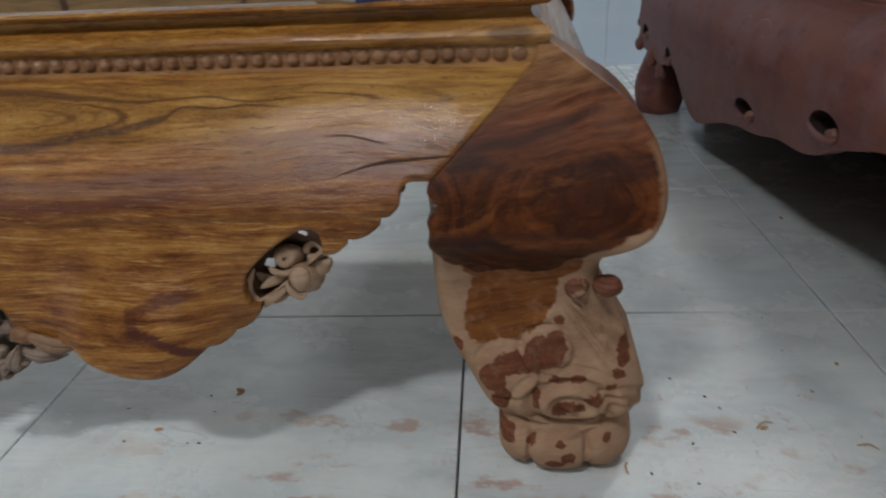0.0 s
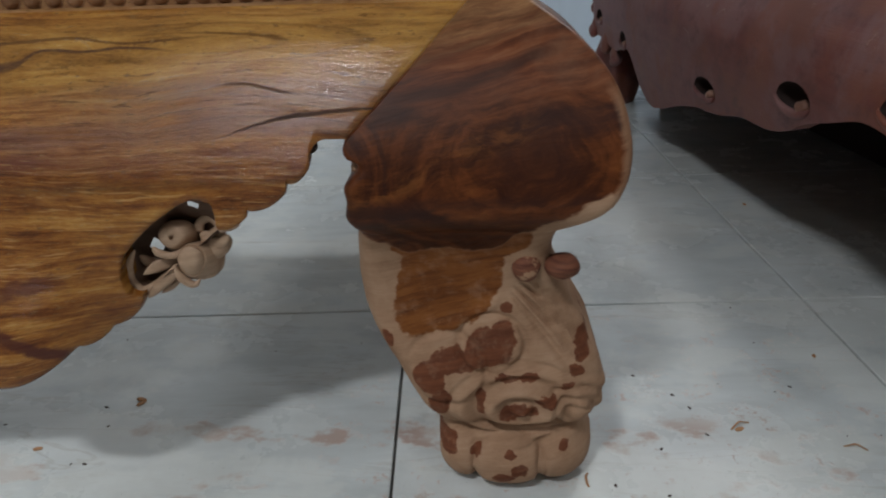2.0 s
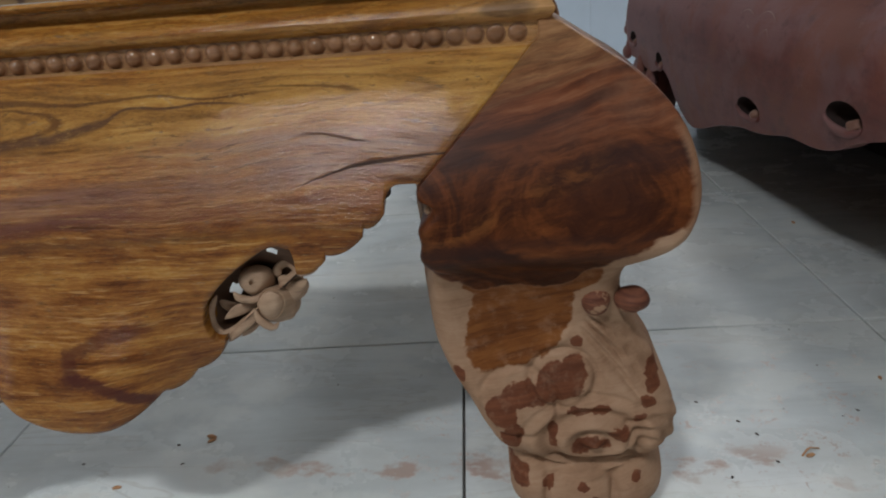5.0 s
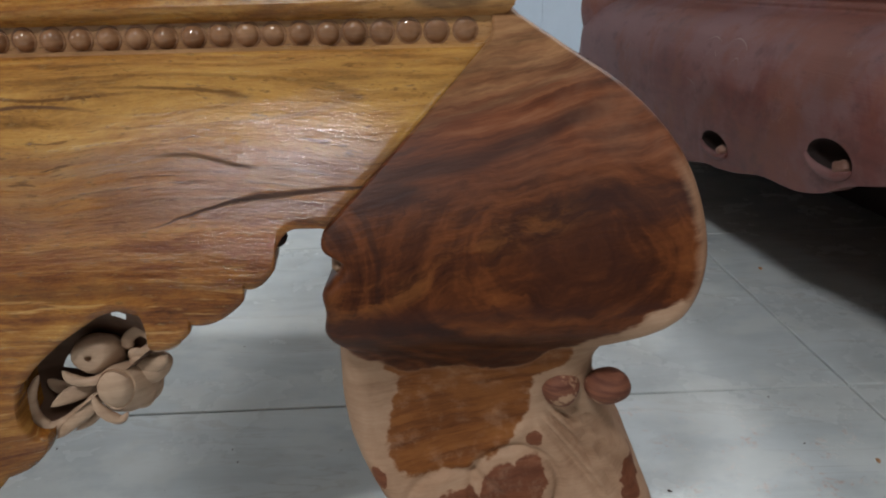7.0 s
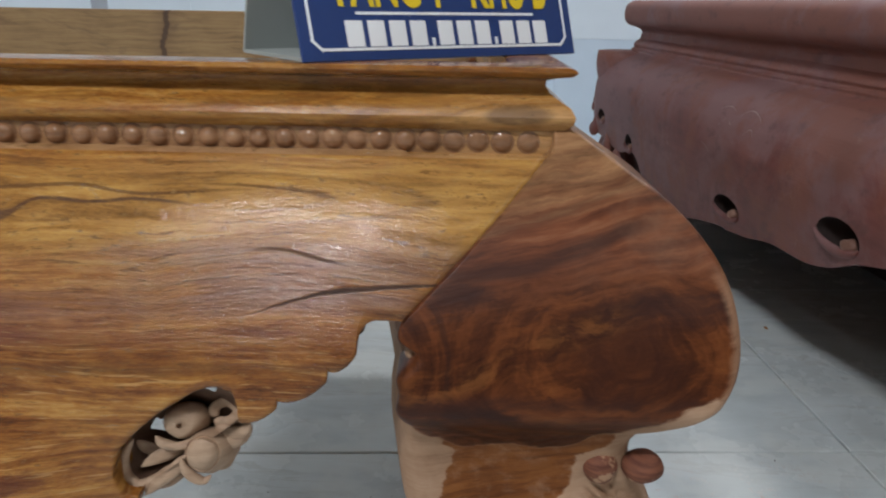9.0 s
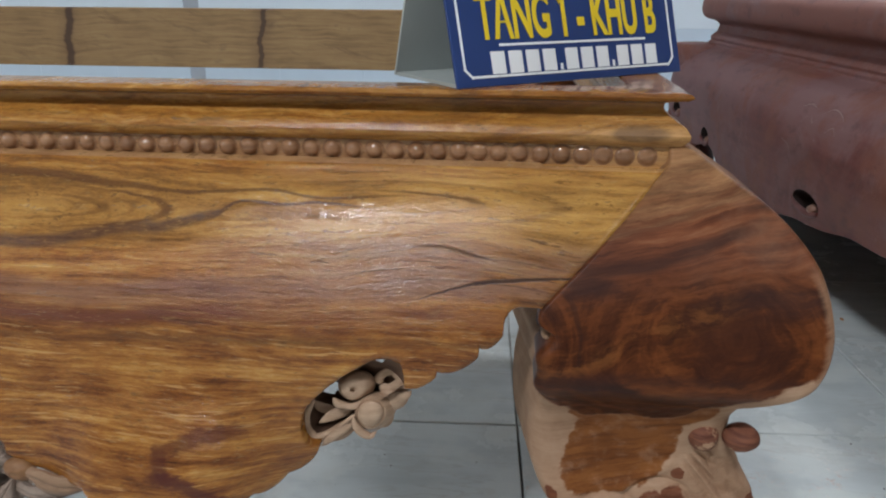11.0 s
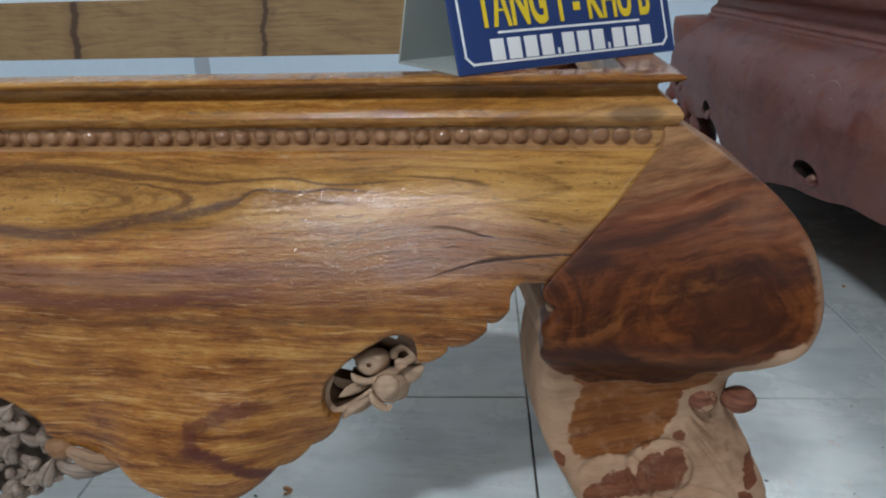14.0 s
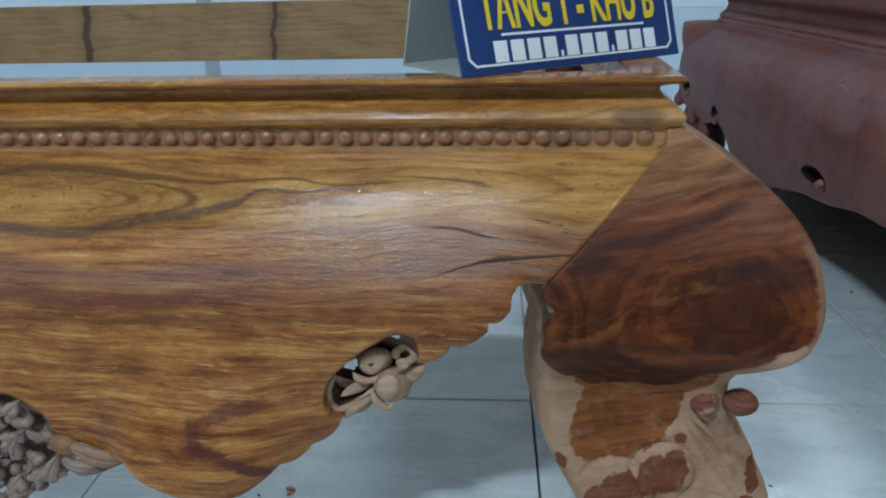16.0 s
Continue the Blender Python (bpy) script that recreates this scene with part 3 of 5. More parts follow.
M["chip"] = raw_wood("wood_chip", (0.25, 0.12, 0.05), (0.42, 0.22, 0.10), (0.5, 0.3, 0.16))
M["darkchip"] = plain("dark_chip", (0.05, 0.035, 0.03), 0.8, 0.3)
lampmat = Mat("lamp_diffuser")
lampmat.b.inputs["Emission Color"].default_value = (1.0, 0.97, 0.93, 1)
lampmat.b.inputs["Emission Strength"].default_value = 6.0
M["lamp"] = lampmat.done((0.9, 0.9, 0.9))


# ---- mesh helpers ----
def box(bm, a, b):
    vs = [bm.verts.new((x, y, z)) for x in (a[0], b[0]) for y in (a[1], b[1]) for z in (a[2], b[2])]
    for f in ((0, 1, 3, 2), (4, 6, 7, 5), (0, 4, 5, 1), (2, 3, 7, 6), (0, 2, 6, 4), (1, 5, 7, 3)):
        bm.faces.new([vs[i] for i in f])


def finish(name, mesh, material, parent=None, label="", smooth=True):
    if smooth:
        mesh.shade_smooth()
    mesh.materials.append(material)
    ob = new(name, mesh)
    if parent is not None:
        ob.parent = parent
    if label:
        ob["label"] = label
    return ob


def part(name, bm, material, parent=None, label="", smooth=False, bevel=0.0):
    """Links a bmesh as one mesh object under a thing or a part."""
    if bevel:
        bmesh.ops.bevel(bm, geom=bm.edges[:], offset=bevel, segments=2, affect="EDGES", profile=0.6)
    bmesh.ops.recalc_face_normals(bm, faces=bm.faces[:])
    me = bpy.data.meshes.new(name)
    bm.to_mesh(me)
    bm.free()
    return finish(name, me, material, parent, label, smooth)


def grid(name, pts, material, parent=None, label="", closed=False, caps=False, flip=False, angle=None):
    """A surface from an array of points (rows, columns, 3). closed: the columns join up; caps: end rows are filled."""
    r, c = pts.shape[:2]
    faces = []
    for i in range(r - 1):
        for j in range(c if closed else c - 1):
            k = (j + 1) % c
            q = (i * c + j, i * c + k, (i + 1) * c + k, (i + 1) * c + j)
            faces.append(q[::-1] if flip else q)
    if caps:
        lo, hi = tuple(range(c)), tuple((r - 1) * c + j for j in range(c))
        faces.append(lo if flip else lo[::-1])
        faces.append(hi[::-1] if flip else hi)
    me = bpy.data.meshes.new(name)
    me.from_pydata(pts.reshape(-1, 3).tolist(), [], faces)
    bm = bmesh.new()
    bm.from_mesh(me)
    bmesh.ops.recalc_face_normals(bm, faces=bm.faces[:])
    bm.to_mesh(me)
    bm.free()
    ob = finish(name, me, material, parent, label)
    if angle:
        me.set_sharp_from_angle(angle=radians(angle))
    return ob


def thing(name, loc, label, category, group=""):
    ob = tagged(new(name), label, category, group)
    ob.location = loc
    return ob


def fix(ob, parent):
    """Parents ob, whose mesh is in world places, under a thing that stands elsewhere."""
    ob.parent = parent
    ob.matrix_parent_inverse = Matrix.Translation(parent.location).inverted() if parent.parent is None else Matrix.Translation(parent.parent.location).inverted()
    return ob


def smooth_curve(knots, values):
    """A function through the knots with no kinks (cosine-free cubic by finite slopes)."""
    k, v = np.array(knots, float), np.array(values, float)
    s = np.gradient(v, k)

    def f(q):
        q = np.clip(np.asarray(q, float), k[0], k[-1])
        i = np.clip(np.searchsorted(k, q) - 1, 0, len(k) - 2)
        h = k[i + 1] - k[i]
        u = (q - k[i]) / h
        return ((2 * u**3 - 3 * u**2 + 1) * v[i] + (u**3 - 2 * u**2 + u) * h * s[i] + (3 * u**2 - 2 * u**3) * v[i + 1] + (u**3 - u**2) * h * s[i + 1])
    return f


# ---- the room ----
X0, X1, Y0, Y1 = -6.0, 3.6, -3.4, 3.5
tagged(part("floor", (lambda bm: (box(bm, (X0, Y0, -0.12), (X1, Y1, -0.006)), bm)[1])(bmesh.new()), M["grout"]), "pale marble floor tiles with dark joints and pink sawdust", "floor", kind="structure")
floor = bpy.data.objects["floor"]
for name, a, b in (("wall_north", (X0, Y1 + 0.012, 0), (X1, Y1 + 0.16, CEIL)), ("wall_south", (X0, Y0 - 0.15, 0), (X1, Y0, CEIL)), ("wall_west", (X0 - 0.15, Y0, 0), (X0, Y1, CEIL)), ("wall_east", (X1, Y0, 0), (X1 + 0.15, Y1, CEIL))):
    bm = bmesh.new()
    box(bm, a, b)
    tagged(part(name, bm, M["white_paint"] if name == "wall_north" else M["room_wall"]), "plain showroom wall", "wall", kind="structure")
bm = bmesh.new()
box(bm, (X0, Y0, CEIL), (X1, Y1, CEIL + 0.15))
tagged(part("ceiling", bm, M["ceiling"]), "plain white ceiling", "ceiling", kind="structure")
for lamp_row in LAMPS:
    ceiling_lamp(*lamp_row)

# ---- the low carved platform table ----
TABLE_X0, TABLE_Y1 = -1.92, 2.43
RX, FY = 0.080, 0.935       # reference lines of the rim: right side and front
front_y = smooth_curve([0.10, 0.14, 0.18, 0.22, 0.26, 0.30, 0.33, 0.36, 0.40, 0.43, 0.455, 0.478, 0.505], [0.850, 0.842, 0.833, 0.826, 0.820, 0.818, 0.8205, 0.829, 0.8485, 0.867, 0.8875, 0.913, 0.934])
right_x = smooth_curve([0.294, 0.300, 0.308, 0.318, 0.332, 0.352, 0.372, 0.392, 0.41, 0.427, 0.443, 0.459, 0.472, 0.486, 0.50], [0.150, 0.163, 0.178, 0.190, 0.199, 0.205, 0.2055, 0.202, 0.1955, 0.1855, 0.172, 0.154, 0.134, 0.113, 0.092])
CX = (TABLE_X0 + RX) / 2
table = thing("platform_table", (CX, 1.68, 0.0), "low golden-brown carved wooden platform table with bead moulding, partly sanded", "table")


def ease(v, a, b):
    """0 at a, 1 at b, smooth between."""
    u = np.clip((np.asarray(v, float) - a) / (b - a), 0, 1)
    return u * u * (3 - 2 * u)


def face_y(x, z):
    """The face of the front apron: it bellies out towards the pendant lobe."""
    belly = ease(x, -0.19, -0.33) * (1 - 0.35 * ease(x, -0.40, -0.47))
    return front_y(z) - 0.068 * belly * ease(z, 0.335, 0.175)


def seam_z(x):
    return 0.377 + (x + 0.031) * 0.985


pocket_top = smooth_curve([-0.234, -0.232, -0.2237, -0.2137, -0.2001, -0.1847, -0.1658, -0.1515, -0.145, -0.143], [0.264, 0.275, 0.2893, 0.2998, 0.3114, 0.3219, 0.3316, 0.3302, 0.3245, 0.316])


def lobe_low(x):
    t = min(1.0, (x + 0.2467) / 0.0281)
    return 0.2205 + 0.030 * (1 - math.sqrt(max(0.0, 1 - t * t)))


def lower_edge(x):
    """The carved lower outline of the front apron."""
    if x > -0.031:
        return seam_z(x)
    if x > -0.0605:
        return 0.362 + 0.0165 * math.sqrt(max(0.0, 1 - max(0.0, (-0.047 - x) / 0.0135) ** 2))
    lobes = ((-0.080, -0.0605, 0.3455, 0.357, 0.005), (-0.115, -0.080, 0.3235, 0.339, 0.006), (-0.143, -0.115, 0.307, 0.3195, 0.005))
    for a, b, z0, z1, d in lobes:
        if a <= x <= b:
            u = (x - a) / (b - a)
            return z0 + (z1 - z0) * u - d * math.sin(math.pi * u) ** 0.7
    if -0.234 <= x < -0.143:
        return float(pocket_top(x))
    if -0.2467 <= x < -0.234:
        return lobe_low(x)
    if -0.273 <= x < -0.2467:
        u = (x + 0.273) / 0.0263
        return 0.2095 + 0.011 * u - 0.0055 * math.sin(math.pi * u) ** 0.7
    if -0.420 <= x < -0.273:
        u = (x + 0.345) / (0.072 if x > -0.345 else 0.075)
        return 0.180 + (0.030 * u**2.2 if u > 0 else 0.032 * u * u)
    if -0.500 <= x < -0.420:
        u = (x + 0.500) / 0.080
        return 0.231 - 0.017 * u - 0.004 * math.sin(math.pi * u)
    # past -0.635, out of view, the edge is lowered to shade the floor
    return 0.231 + 0.034 * math.sqrt(min(1.0, (-0.500 - x) / 0.045)) - 0.115 * float(ease(x, -0.635, -0.69))


def apron_front():
    xs = sorted(set([round(v, 5) for v in np.arange(CX, 0.0905, 0.0025)] + [round(v, 5) for v in np.arange(-0.15, -0.042, 0.0011)]
                    + [-0.0606, -0.0604, -0.0600, -0.0595, -0.2341, -0.2339, -0.233, -0.2320, -0.1452, -0.1445, -0.1438, -0.1431, -0.1429, -0.2468, -0.2466, -0.4201, -0.4199, -0.5001, -0.4999]))
    levels = np.concatenate([np.arange(0.148, 0.36, 0.0025), np.arange(0.36, 0.4795, 0.004), [0.480]])
    outer, inner = [], []
    for x in xs:
        joint = min(1.0, max(0.0, (-0.030 - x) / 0.008))
        zb = lower_edge(x)
        zs = np.maximum(levels, zb)
        y = face_y(x, zs)
        xx = np.full(len(zs), x)
        edge = np.clip(1 - (zs - zb) / 0.005, 0, 1)
        outer.append(np.stack([xx, y + 0.0025 * edge**2, zs], 1))
        thick = 0.004 + joint * (0.006 + np.minimum(0.022, (zs - zb) * 0.75))
        inner.append(np.stack([xx, y + thick, zs + 0.003 * edge * joint], 1))
    outer, inner = np.array(outer), np.array(inner)
    pts = np.concatenate([outer, inner[:, ::-1]], 1)
    mirror = pts.copy()
    mirror[..., 0] = 2 * CX - mirror[..., 0]
    full = np.concatenate([mirror[::-1], pts[1:]], 0)
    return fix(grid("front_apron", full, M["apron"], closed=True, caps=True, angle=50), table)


apron_front()
# the tip of the lobe that curls in below the carved opening
rows = []
for x in np.linspace(-0.2378, -0.2187, 16):
    t = min(1.0, max(0.0, (x + 0.234) / 0.0154))
    lo, hi = lobe_low(x), 0.2460 + 0.018 * (1 - t) ** 4
    zs = np.linspace(lo, hi, 12)
    q = np.linspace(-1, 1, 12)
    y = face_y(x, zs) + 0.0025 * np.abs(q) ** 8 - 0.0003
    rows.append(np.concatenate([np.stack([np.full(12, x), y, zs], 1), np.stack([np.full(12, x), y + 0.008, zs], 1)[::-1]], 0))
fix(grid("apron_lobe", np.array(rows), M["apron"], closed=True, caps=True, angle=50), table)


def ring_row(xl, xr, yf, yb, r, nf=84, ns=34, nb=16, na=7, rl=None):
    """One level of the leg: a rounded rectangle, counter-clockwise from the front left."""
    rl = r if rl is None else rl
    p = []
    for i in range(nf):
        p.append((xl + rl + (xr - r - xl - rl) * i / (nf - 1), yf))
    for i in range(1, na):
        a = -math.pi / 2 + math.pi / 2 * i / na
        p.append((xr - r + r * math.cos(a), yf + r + r * math.sin(a)))
    for i in range(ns):
        p.append((xr, yf + r + (yb - r - yf - r) * i / (ns - 1)))
    for i in range(1, na):
        a = math.pi / 2 * i / na
        p.append((xr - r + r * math.cos(a), yb - r + r * math.sin(a)))
    for i in range(nb):
        p.append((xr - r - (xr - r - xl - rl) * i / (nb - 1), yb))
    for i in range(1, na):
        a = math.pi / 2 + math.pi / 2 * i / na
        p.append((xl + rl + rl * math.cos(a), yb - rl + rl * math.sin(a)))
    for i in range(ns):
        p.append((xl, yb - rl - (yb - rl - yf - rl) * i / (ns - 1)))
    for i in range(1, na):
        a = math.pi + math.pi / 2 * i / na
        p.append((xl + rl + rl * math.cos(a), yf + rl + rl * math.sin(a)))
    return p


LIP = 0.294
LZ = [0.0, 0.02, 0.045, 0.065, 0.078, 0.092, 0.115, 0.145, 0.175, 0.20, 0.225, 0.25, 0.273, 0.294]
leg_l = smooth_curve(LZ, [0.048, 0.038, 0.037, 0.040, 0.036, 0.028, 0.014, -0.002, -0.019, -0.028, -0.032, -0.033, -0.031, -0.025])
leg_r = smooth_curve(LZ, [0.184, 0.192, 0.195, 0.191, 0.189, 0.197, 0.202, 0.196, 0.182, 0.169, 0.156, 0.148, 0.146, 0.150])
leg_f = smooth_curve(LZ, [0.860, 0.848, 0.844, 0.852, 0.858, 0.848, 0.845, 0.850, 0.858, 0.863, 0.864, 0.860, 0.852, 0.838])
leg_b = smooth_curve(LZ, [1.00, 1.01, 1.01, 1.01, 1.01, 1.01, 1.01, 1.01, 1.00, 0.99, 0.985, 0.985, 0.99, 1.0])


def groove(v, w):
    return math.exp(-(v / w) ** 2)


def relief(x, y, z):
    """Carving on the lower leg: how far the surface stands out, in metres."""
    d = 0.0
    # three toes, the middle one foremost
    for tx, tw, h in ((0.053, 0.026, 0.006), (0.107, 0.036, 0.013), (0.165, 0.030, 0.011)):
        q = ((x - tx) / tw) ** 2 + ((z - 0.032) / 0.038) ** 2
        if q < 1:
            d += h * math.sqrt(1 - q)
    for gx in (0.073, 0.1385):
        if z < 0.066:
            d -= 0.006 * groove(x - gx, 0.0045) * min(1, (0.066 - z) / 0.02)
    # the folds over the toes
    d -= 0.0065 * groove(z - 0.067 - 0.0035 * ((x - 0.106) / 0.04) ** 2, 0.0032)
    d -= 0.0035 * groove(z - 0.0765 - 0.0085 * ((x - 0.115) / 0.06) ** 2, 0.0024)
    # the eye-shaped scroll above them
    r = math.hypot((x - 0.118) / 1.5, z - 0.1045)
    if r < 0.050:
        d += 0.0060 * math.cos(r / 0.050 * math.pi * 5.0) * (1 - r / 0.050) ** 0.35 + 0.006 * (1 - r / 0.050)
    # two curled petals beside it
    for px, pz, ax, az in ((0.046, 0.146, 0.036, 0.034), (0.090, 0.171, 0.030, 0.027)):
        r = math.hypot((x - px) / ax, (z - pz) / az)
        if r < 1.35:
            d += 0.0060 * math.sqrt(max(0, 1 - min(r, 1) ** 2)) - 0.0028 * groove(r - 1.08, 0.09)
    # ridge below the smooth upper patch
    d += 0.003 * groove(z - 0.176 - 0.62 * (x - 0.035), 0.007) * min(1, max(0, (x - 0.03) / 0.01)) * min(1, max(0, (0.105 - x) / 0.01))
    # drapery folds that run down from between the knobs
    u = (x - 0.119) * 0.71 + (z - 0.231) * 0.70
    w = (x - 0.119) * 0.70 - (z - 0.231) * 0.71
    if -0.045 < u < 0.030 and -0.004 < w < 0.115:
        k = min(1, (w + 0.004) / 0.014) * min(1, (0.115 - w) / 0.03) * min(1, (u + 0.045) / 0.012)
        uu = u / (0.75 + w * 5.5)
        for g, dep in ((-0.0200, 0.0045), (-0.0100, 0.0070), (0.0005, 0.0070), (0.0110, 0.0060)):
            d -= dep * k * groove(uu - g, 0.0032)
        d += 0.003 * k
    # curls at the outer side
    if x > 0.140 and 0.078 < z < 0.142:
        c = math.hypot((x - 0.170) / 1.1, z - 0.098)
        d += 0.0024 * math.sin(c * 560) * min(1, (x - 0.140) / 0.015) * min(1, (0.142 - z) / 0.015)
    d += 0.0012 * noise.noise((x * 45, y * 45, z * 45)) + 0.0005 * noise.noise((x * 150, y * 150, z * 150))
    return d


left_x = smooth_curve([0.294, 0.300, 0.311, 0.326, 0.342, 0.347, 0.353, 0.359, 0.364, 0.370, 0.377], [-0.025, -0.029, -0.0335, -0.0315, -0.032, -0.0275, -0.0215, -0.0225, -0.0305, -0.0325, -0.031])


def leg_mesh():
    rows = []
    for z in np.concatenate([np.arange(0.0, LIP, 0.0019), np.arange(LIP, 0.38, 0.0026), np.arange(0.38, 0.503, 0.0045)]):
        if z < LIP:
            r = 0.030 if z < 0.2 else 0.030 - (z - 0.2) / (LIP - 0.2) * 0.012
            row = ring_row(float(leg_l(z)), float(leg_r(z)), float(leg_f(z)), float(leg_b(z)), r, nf=110, rl=0.020)
            out = []
            cx, cy = 0.09, 0.94
            for x, y in row:
                fr = min(1.0, max(0.0, (0.95 - y) / 0.06))
                dd = relief(x, y, z) * fr
                nx, ny = (x - cx) * 0.35, (y - cy)
                k = math.hypot(nx, ny) or 1
                if z < 0.020:
                    dd -= 0.009 * (1 - z / 0.020) ** 2
                back = 0.020 * min(1.3, ((x - 0.107) / 0.075) ** 2) * fr * float(ease(z, 0.085, 0.055))
                out.append((x + nx / k * dd, y + ny / k * dd + back, z))
            rows.append(out)
        else:
            xl = float(left_x(min(z, 0.377)))
            if z > 0.377:
                xl = min(0.078, -0.031 + (z - 0.377) / 0.985)
            fy = float(front_y(z))
            if z < 0.328:
                fy += 0.020 * ((0.328 - z) / 0.034) ** 2
            xr = float(right_x(z))
            rr = min(0.012 if z < 0.38 else max(0.005, 0.012 - (z - 0.38) * 0.2), max(0.003, (xr - xl) * 0.3))
            left = 0.010 if z < 0.355 else max(0.003, 0.010 - (z - 0.355) * 0.5)
            row = ring_row(min(xl, xr - 2.5 * rr), xr, fy, 1.0, rr, nf=110, rl=min(left, (xr - xl) * 0.3))
            rows.append([(x, y + 0.0006 * noise.noise((x * 25, y * 25, z * 25)), z) for x, y in row])
    return np.array(rows)


leg_pts = leg_mesh()
for row in leg_pts:
    lo, hi = row[:, 0].min(), row[:, 0].max()
    row[:, 0] -= 0.020 * np.clip((row[:, 1] - 0.870) / 0.12, 0, 1) * (hi - row[:, 0]) / (hi - lo) * np.clip((0.40 - row[:, 2]) / 0.03, 0, 1) * np.clip(row[:, 2] / 0.15, 0, 1)
leg = fix(grid("leg", leg_pts, M["leg"], closed=True, caps=True, angle=55), table)
leg["label"] = "bulging dark brown leg with a pale carved claw foot"
for sx, sy in ((-1, 1), (1, -1), (-1, -1)):
    ob = new("leg", leg.data)
    ob.parent = table
    base = Matrix.Translation(Vector((CX, (FY + TABLE_Y1) / 2 + 0.0, 0)))
    ob.matrix_parent_inverse = Matrix.Translation(table.location).inverted()
    ob.matrix_basis = base @ Matrix.Diagonal((sx, sy, 1, 1)) @ base.inverted()

# knobs carved under the bulge of the leg
for kx, ky, kz, rx, ry, rz in ((0.1220, 0.861, 0.2500, 0.0130, 0.012, 0.0140), (0.1550, 0.862, 0.2500, 0.0160, 0.016, 0.0128)):
    bm = bmesh.new()
    bmesh.ops.create_uvsphere(bm, u_segments=28, v_segments=18, radius=1.0, matrix=Matrix.Translation((kx, ky, kz)) @ Matrix.Diagonal((rx, ry, rz, 1)))
    for v in bm.verts:
        v.co += v.normal * 0.0015 * noise.noise(v.co * 70)
    fix(part("carved_knob", bm, M["knob"], None, smooth=True), table)

# rim mouldings: how far each level stands out from the reference line
RIM = [(0.030, 0.462), (0.010, 0.4765), (0.004, 0.4785), (0.0035, 0.4965), (0.008, 0.4985), (0.0125, 0.503), (0.0135, 0.508), (0.010, 0.514), (0.002, 0.519), (-0.005, 0.524), (-0.008, 0.529), (-0.0075, 0.533), (0.000, 0.5355),
       (0.009, 0.537), (0.0125, 0.5395), (0.0130, 0.5405), (0.0110, 0.5428), (0.0060, 0.5438), (-0.032, 0.5438), (-0.034, 0.542), (-0.034, 0.470)]
cols = []
n = len(RIM)
for x in np.linspace(TABLE_X0 - 0.0, RX, 60):
    cols.append([(x, FY - d, z) for d, z in RIM])
pts = np.array(cols)
for k in range(n):
    pts[-1, k, 0] = RX + RIM[k][0]
    pts[0, k, 0] = TABLE_X0 - RIM[k][0]
fix(grid("front_moulding", pts, M["apron"], closed=True, caps=True, angle=40), table)
pts = np.array([[(RX + d, y, z) for d, z in RIM] for y in np.linspace(FY, TABLE_Y1, 40)])
for k in range(n):
    pts[0, k, 1] = FY - RIM[k][0]
side = fix(grid("side_moulding", pts, M["apron"], closed=True, caps=True, angle=40), table)
ob = new("side_moulding", side.data)
ob.parent, ob.matrix_parent_inverse = table, Matrix.Translation(table.location).inverted()
ob.matrix_basis = Matrix.Translation((2 * CX, 0, 0)) @ Matrix.Diagonal((-1, 1, 1, 1))

# side aprons, plain scalloped boards behind the legs
rows = []
for y in np.linspace(0.96, TABLE_Y1 - 0.04, 90):
    u = (y - 0.96) / (TABLE_Y1 - 1.0)
    zb = 0.375 - 0.20 * max(0.0, math.sin(math.pi * u)) ** 0.6 + 0.008 * math.sin(u * 40)
    zs = np.linspace(zb, 0.478, 16)
    off = FY - front_y(zs)
    rows.append(np.concatenate([np.stack([RX + off, np.full(16, y), zs], 1), np.stack([RX + off - 0.03, np.full(16, y), zs], 1)[::-1]], 0))
side = fix(grid("side_apron", np.array(rows), M["apron"], closed=True, caps=True, angle=50), table)
ob = new("side_apron", side.data)
ob.parent, ob.matrix_parent_inverse = table, Matrix.Translation(table.location).inverted()
ob.matrix_basis = Matrix.Translation((2 * CX, 0, 0)) @ Matrix.Diagonal((-1, 1, 1, 1))

# back rail, seen across the open frame
bm = bmesh.new()
box(bm, (TABLE_X0, TABLE_Y1, 0.388), (RX - 0.01, TABLE_Y1 + 0.04, 0.557))
fix(part("back_rail", bm, M["plank"], None, "dull tan plank with dark vertical stains", bevel=0.003), table)

# beads along the moulding
bead_profile = [(0.0, 0.0070), (0.0030, 0.0065), (0.0054, 0.0052), (0.0071, 0.0030), (0.0078, 0.0010), (0.0081, 0.0001), (0.0085, 0.0005), (0.0090, 0.0008), (0.0095, 0.0004), (0.0098, -0.0020)]
verts, faces = [(0.0, -bead_profile[0][1], 0.0)], []
for r, h in bead_profile[1:]:
    verts += [(r * math.cos(a), -h, r * math.sin(a)) for a in np.linspace(0, 2 * math.pi, 21)[:-1]]
for j in range(20):
    faces.append((0, 1 + j, 1 + (j + 1) % 20))
    for i in range(len(bead_profile) - 2):
        faces.append((1 + i * 20 + j, 21 + i * 20 + j, 21 + i * 20 + (j + 1) % 20, 1 + i * 20 + (j + 1) % 20))
bead_mesh = bpy.data.meshes.new("bead")
bead_mesh.from_pydata(verts, [], faces)
bead_mesh.shade_smooth()
bead_mesh.materials.append(M["bead"])
rnd = random.Random(4)
bx, bi = 0.060, 0
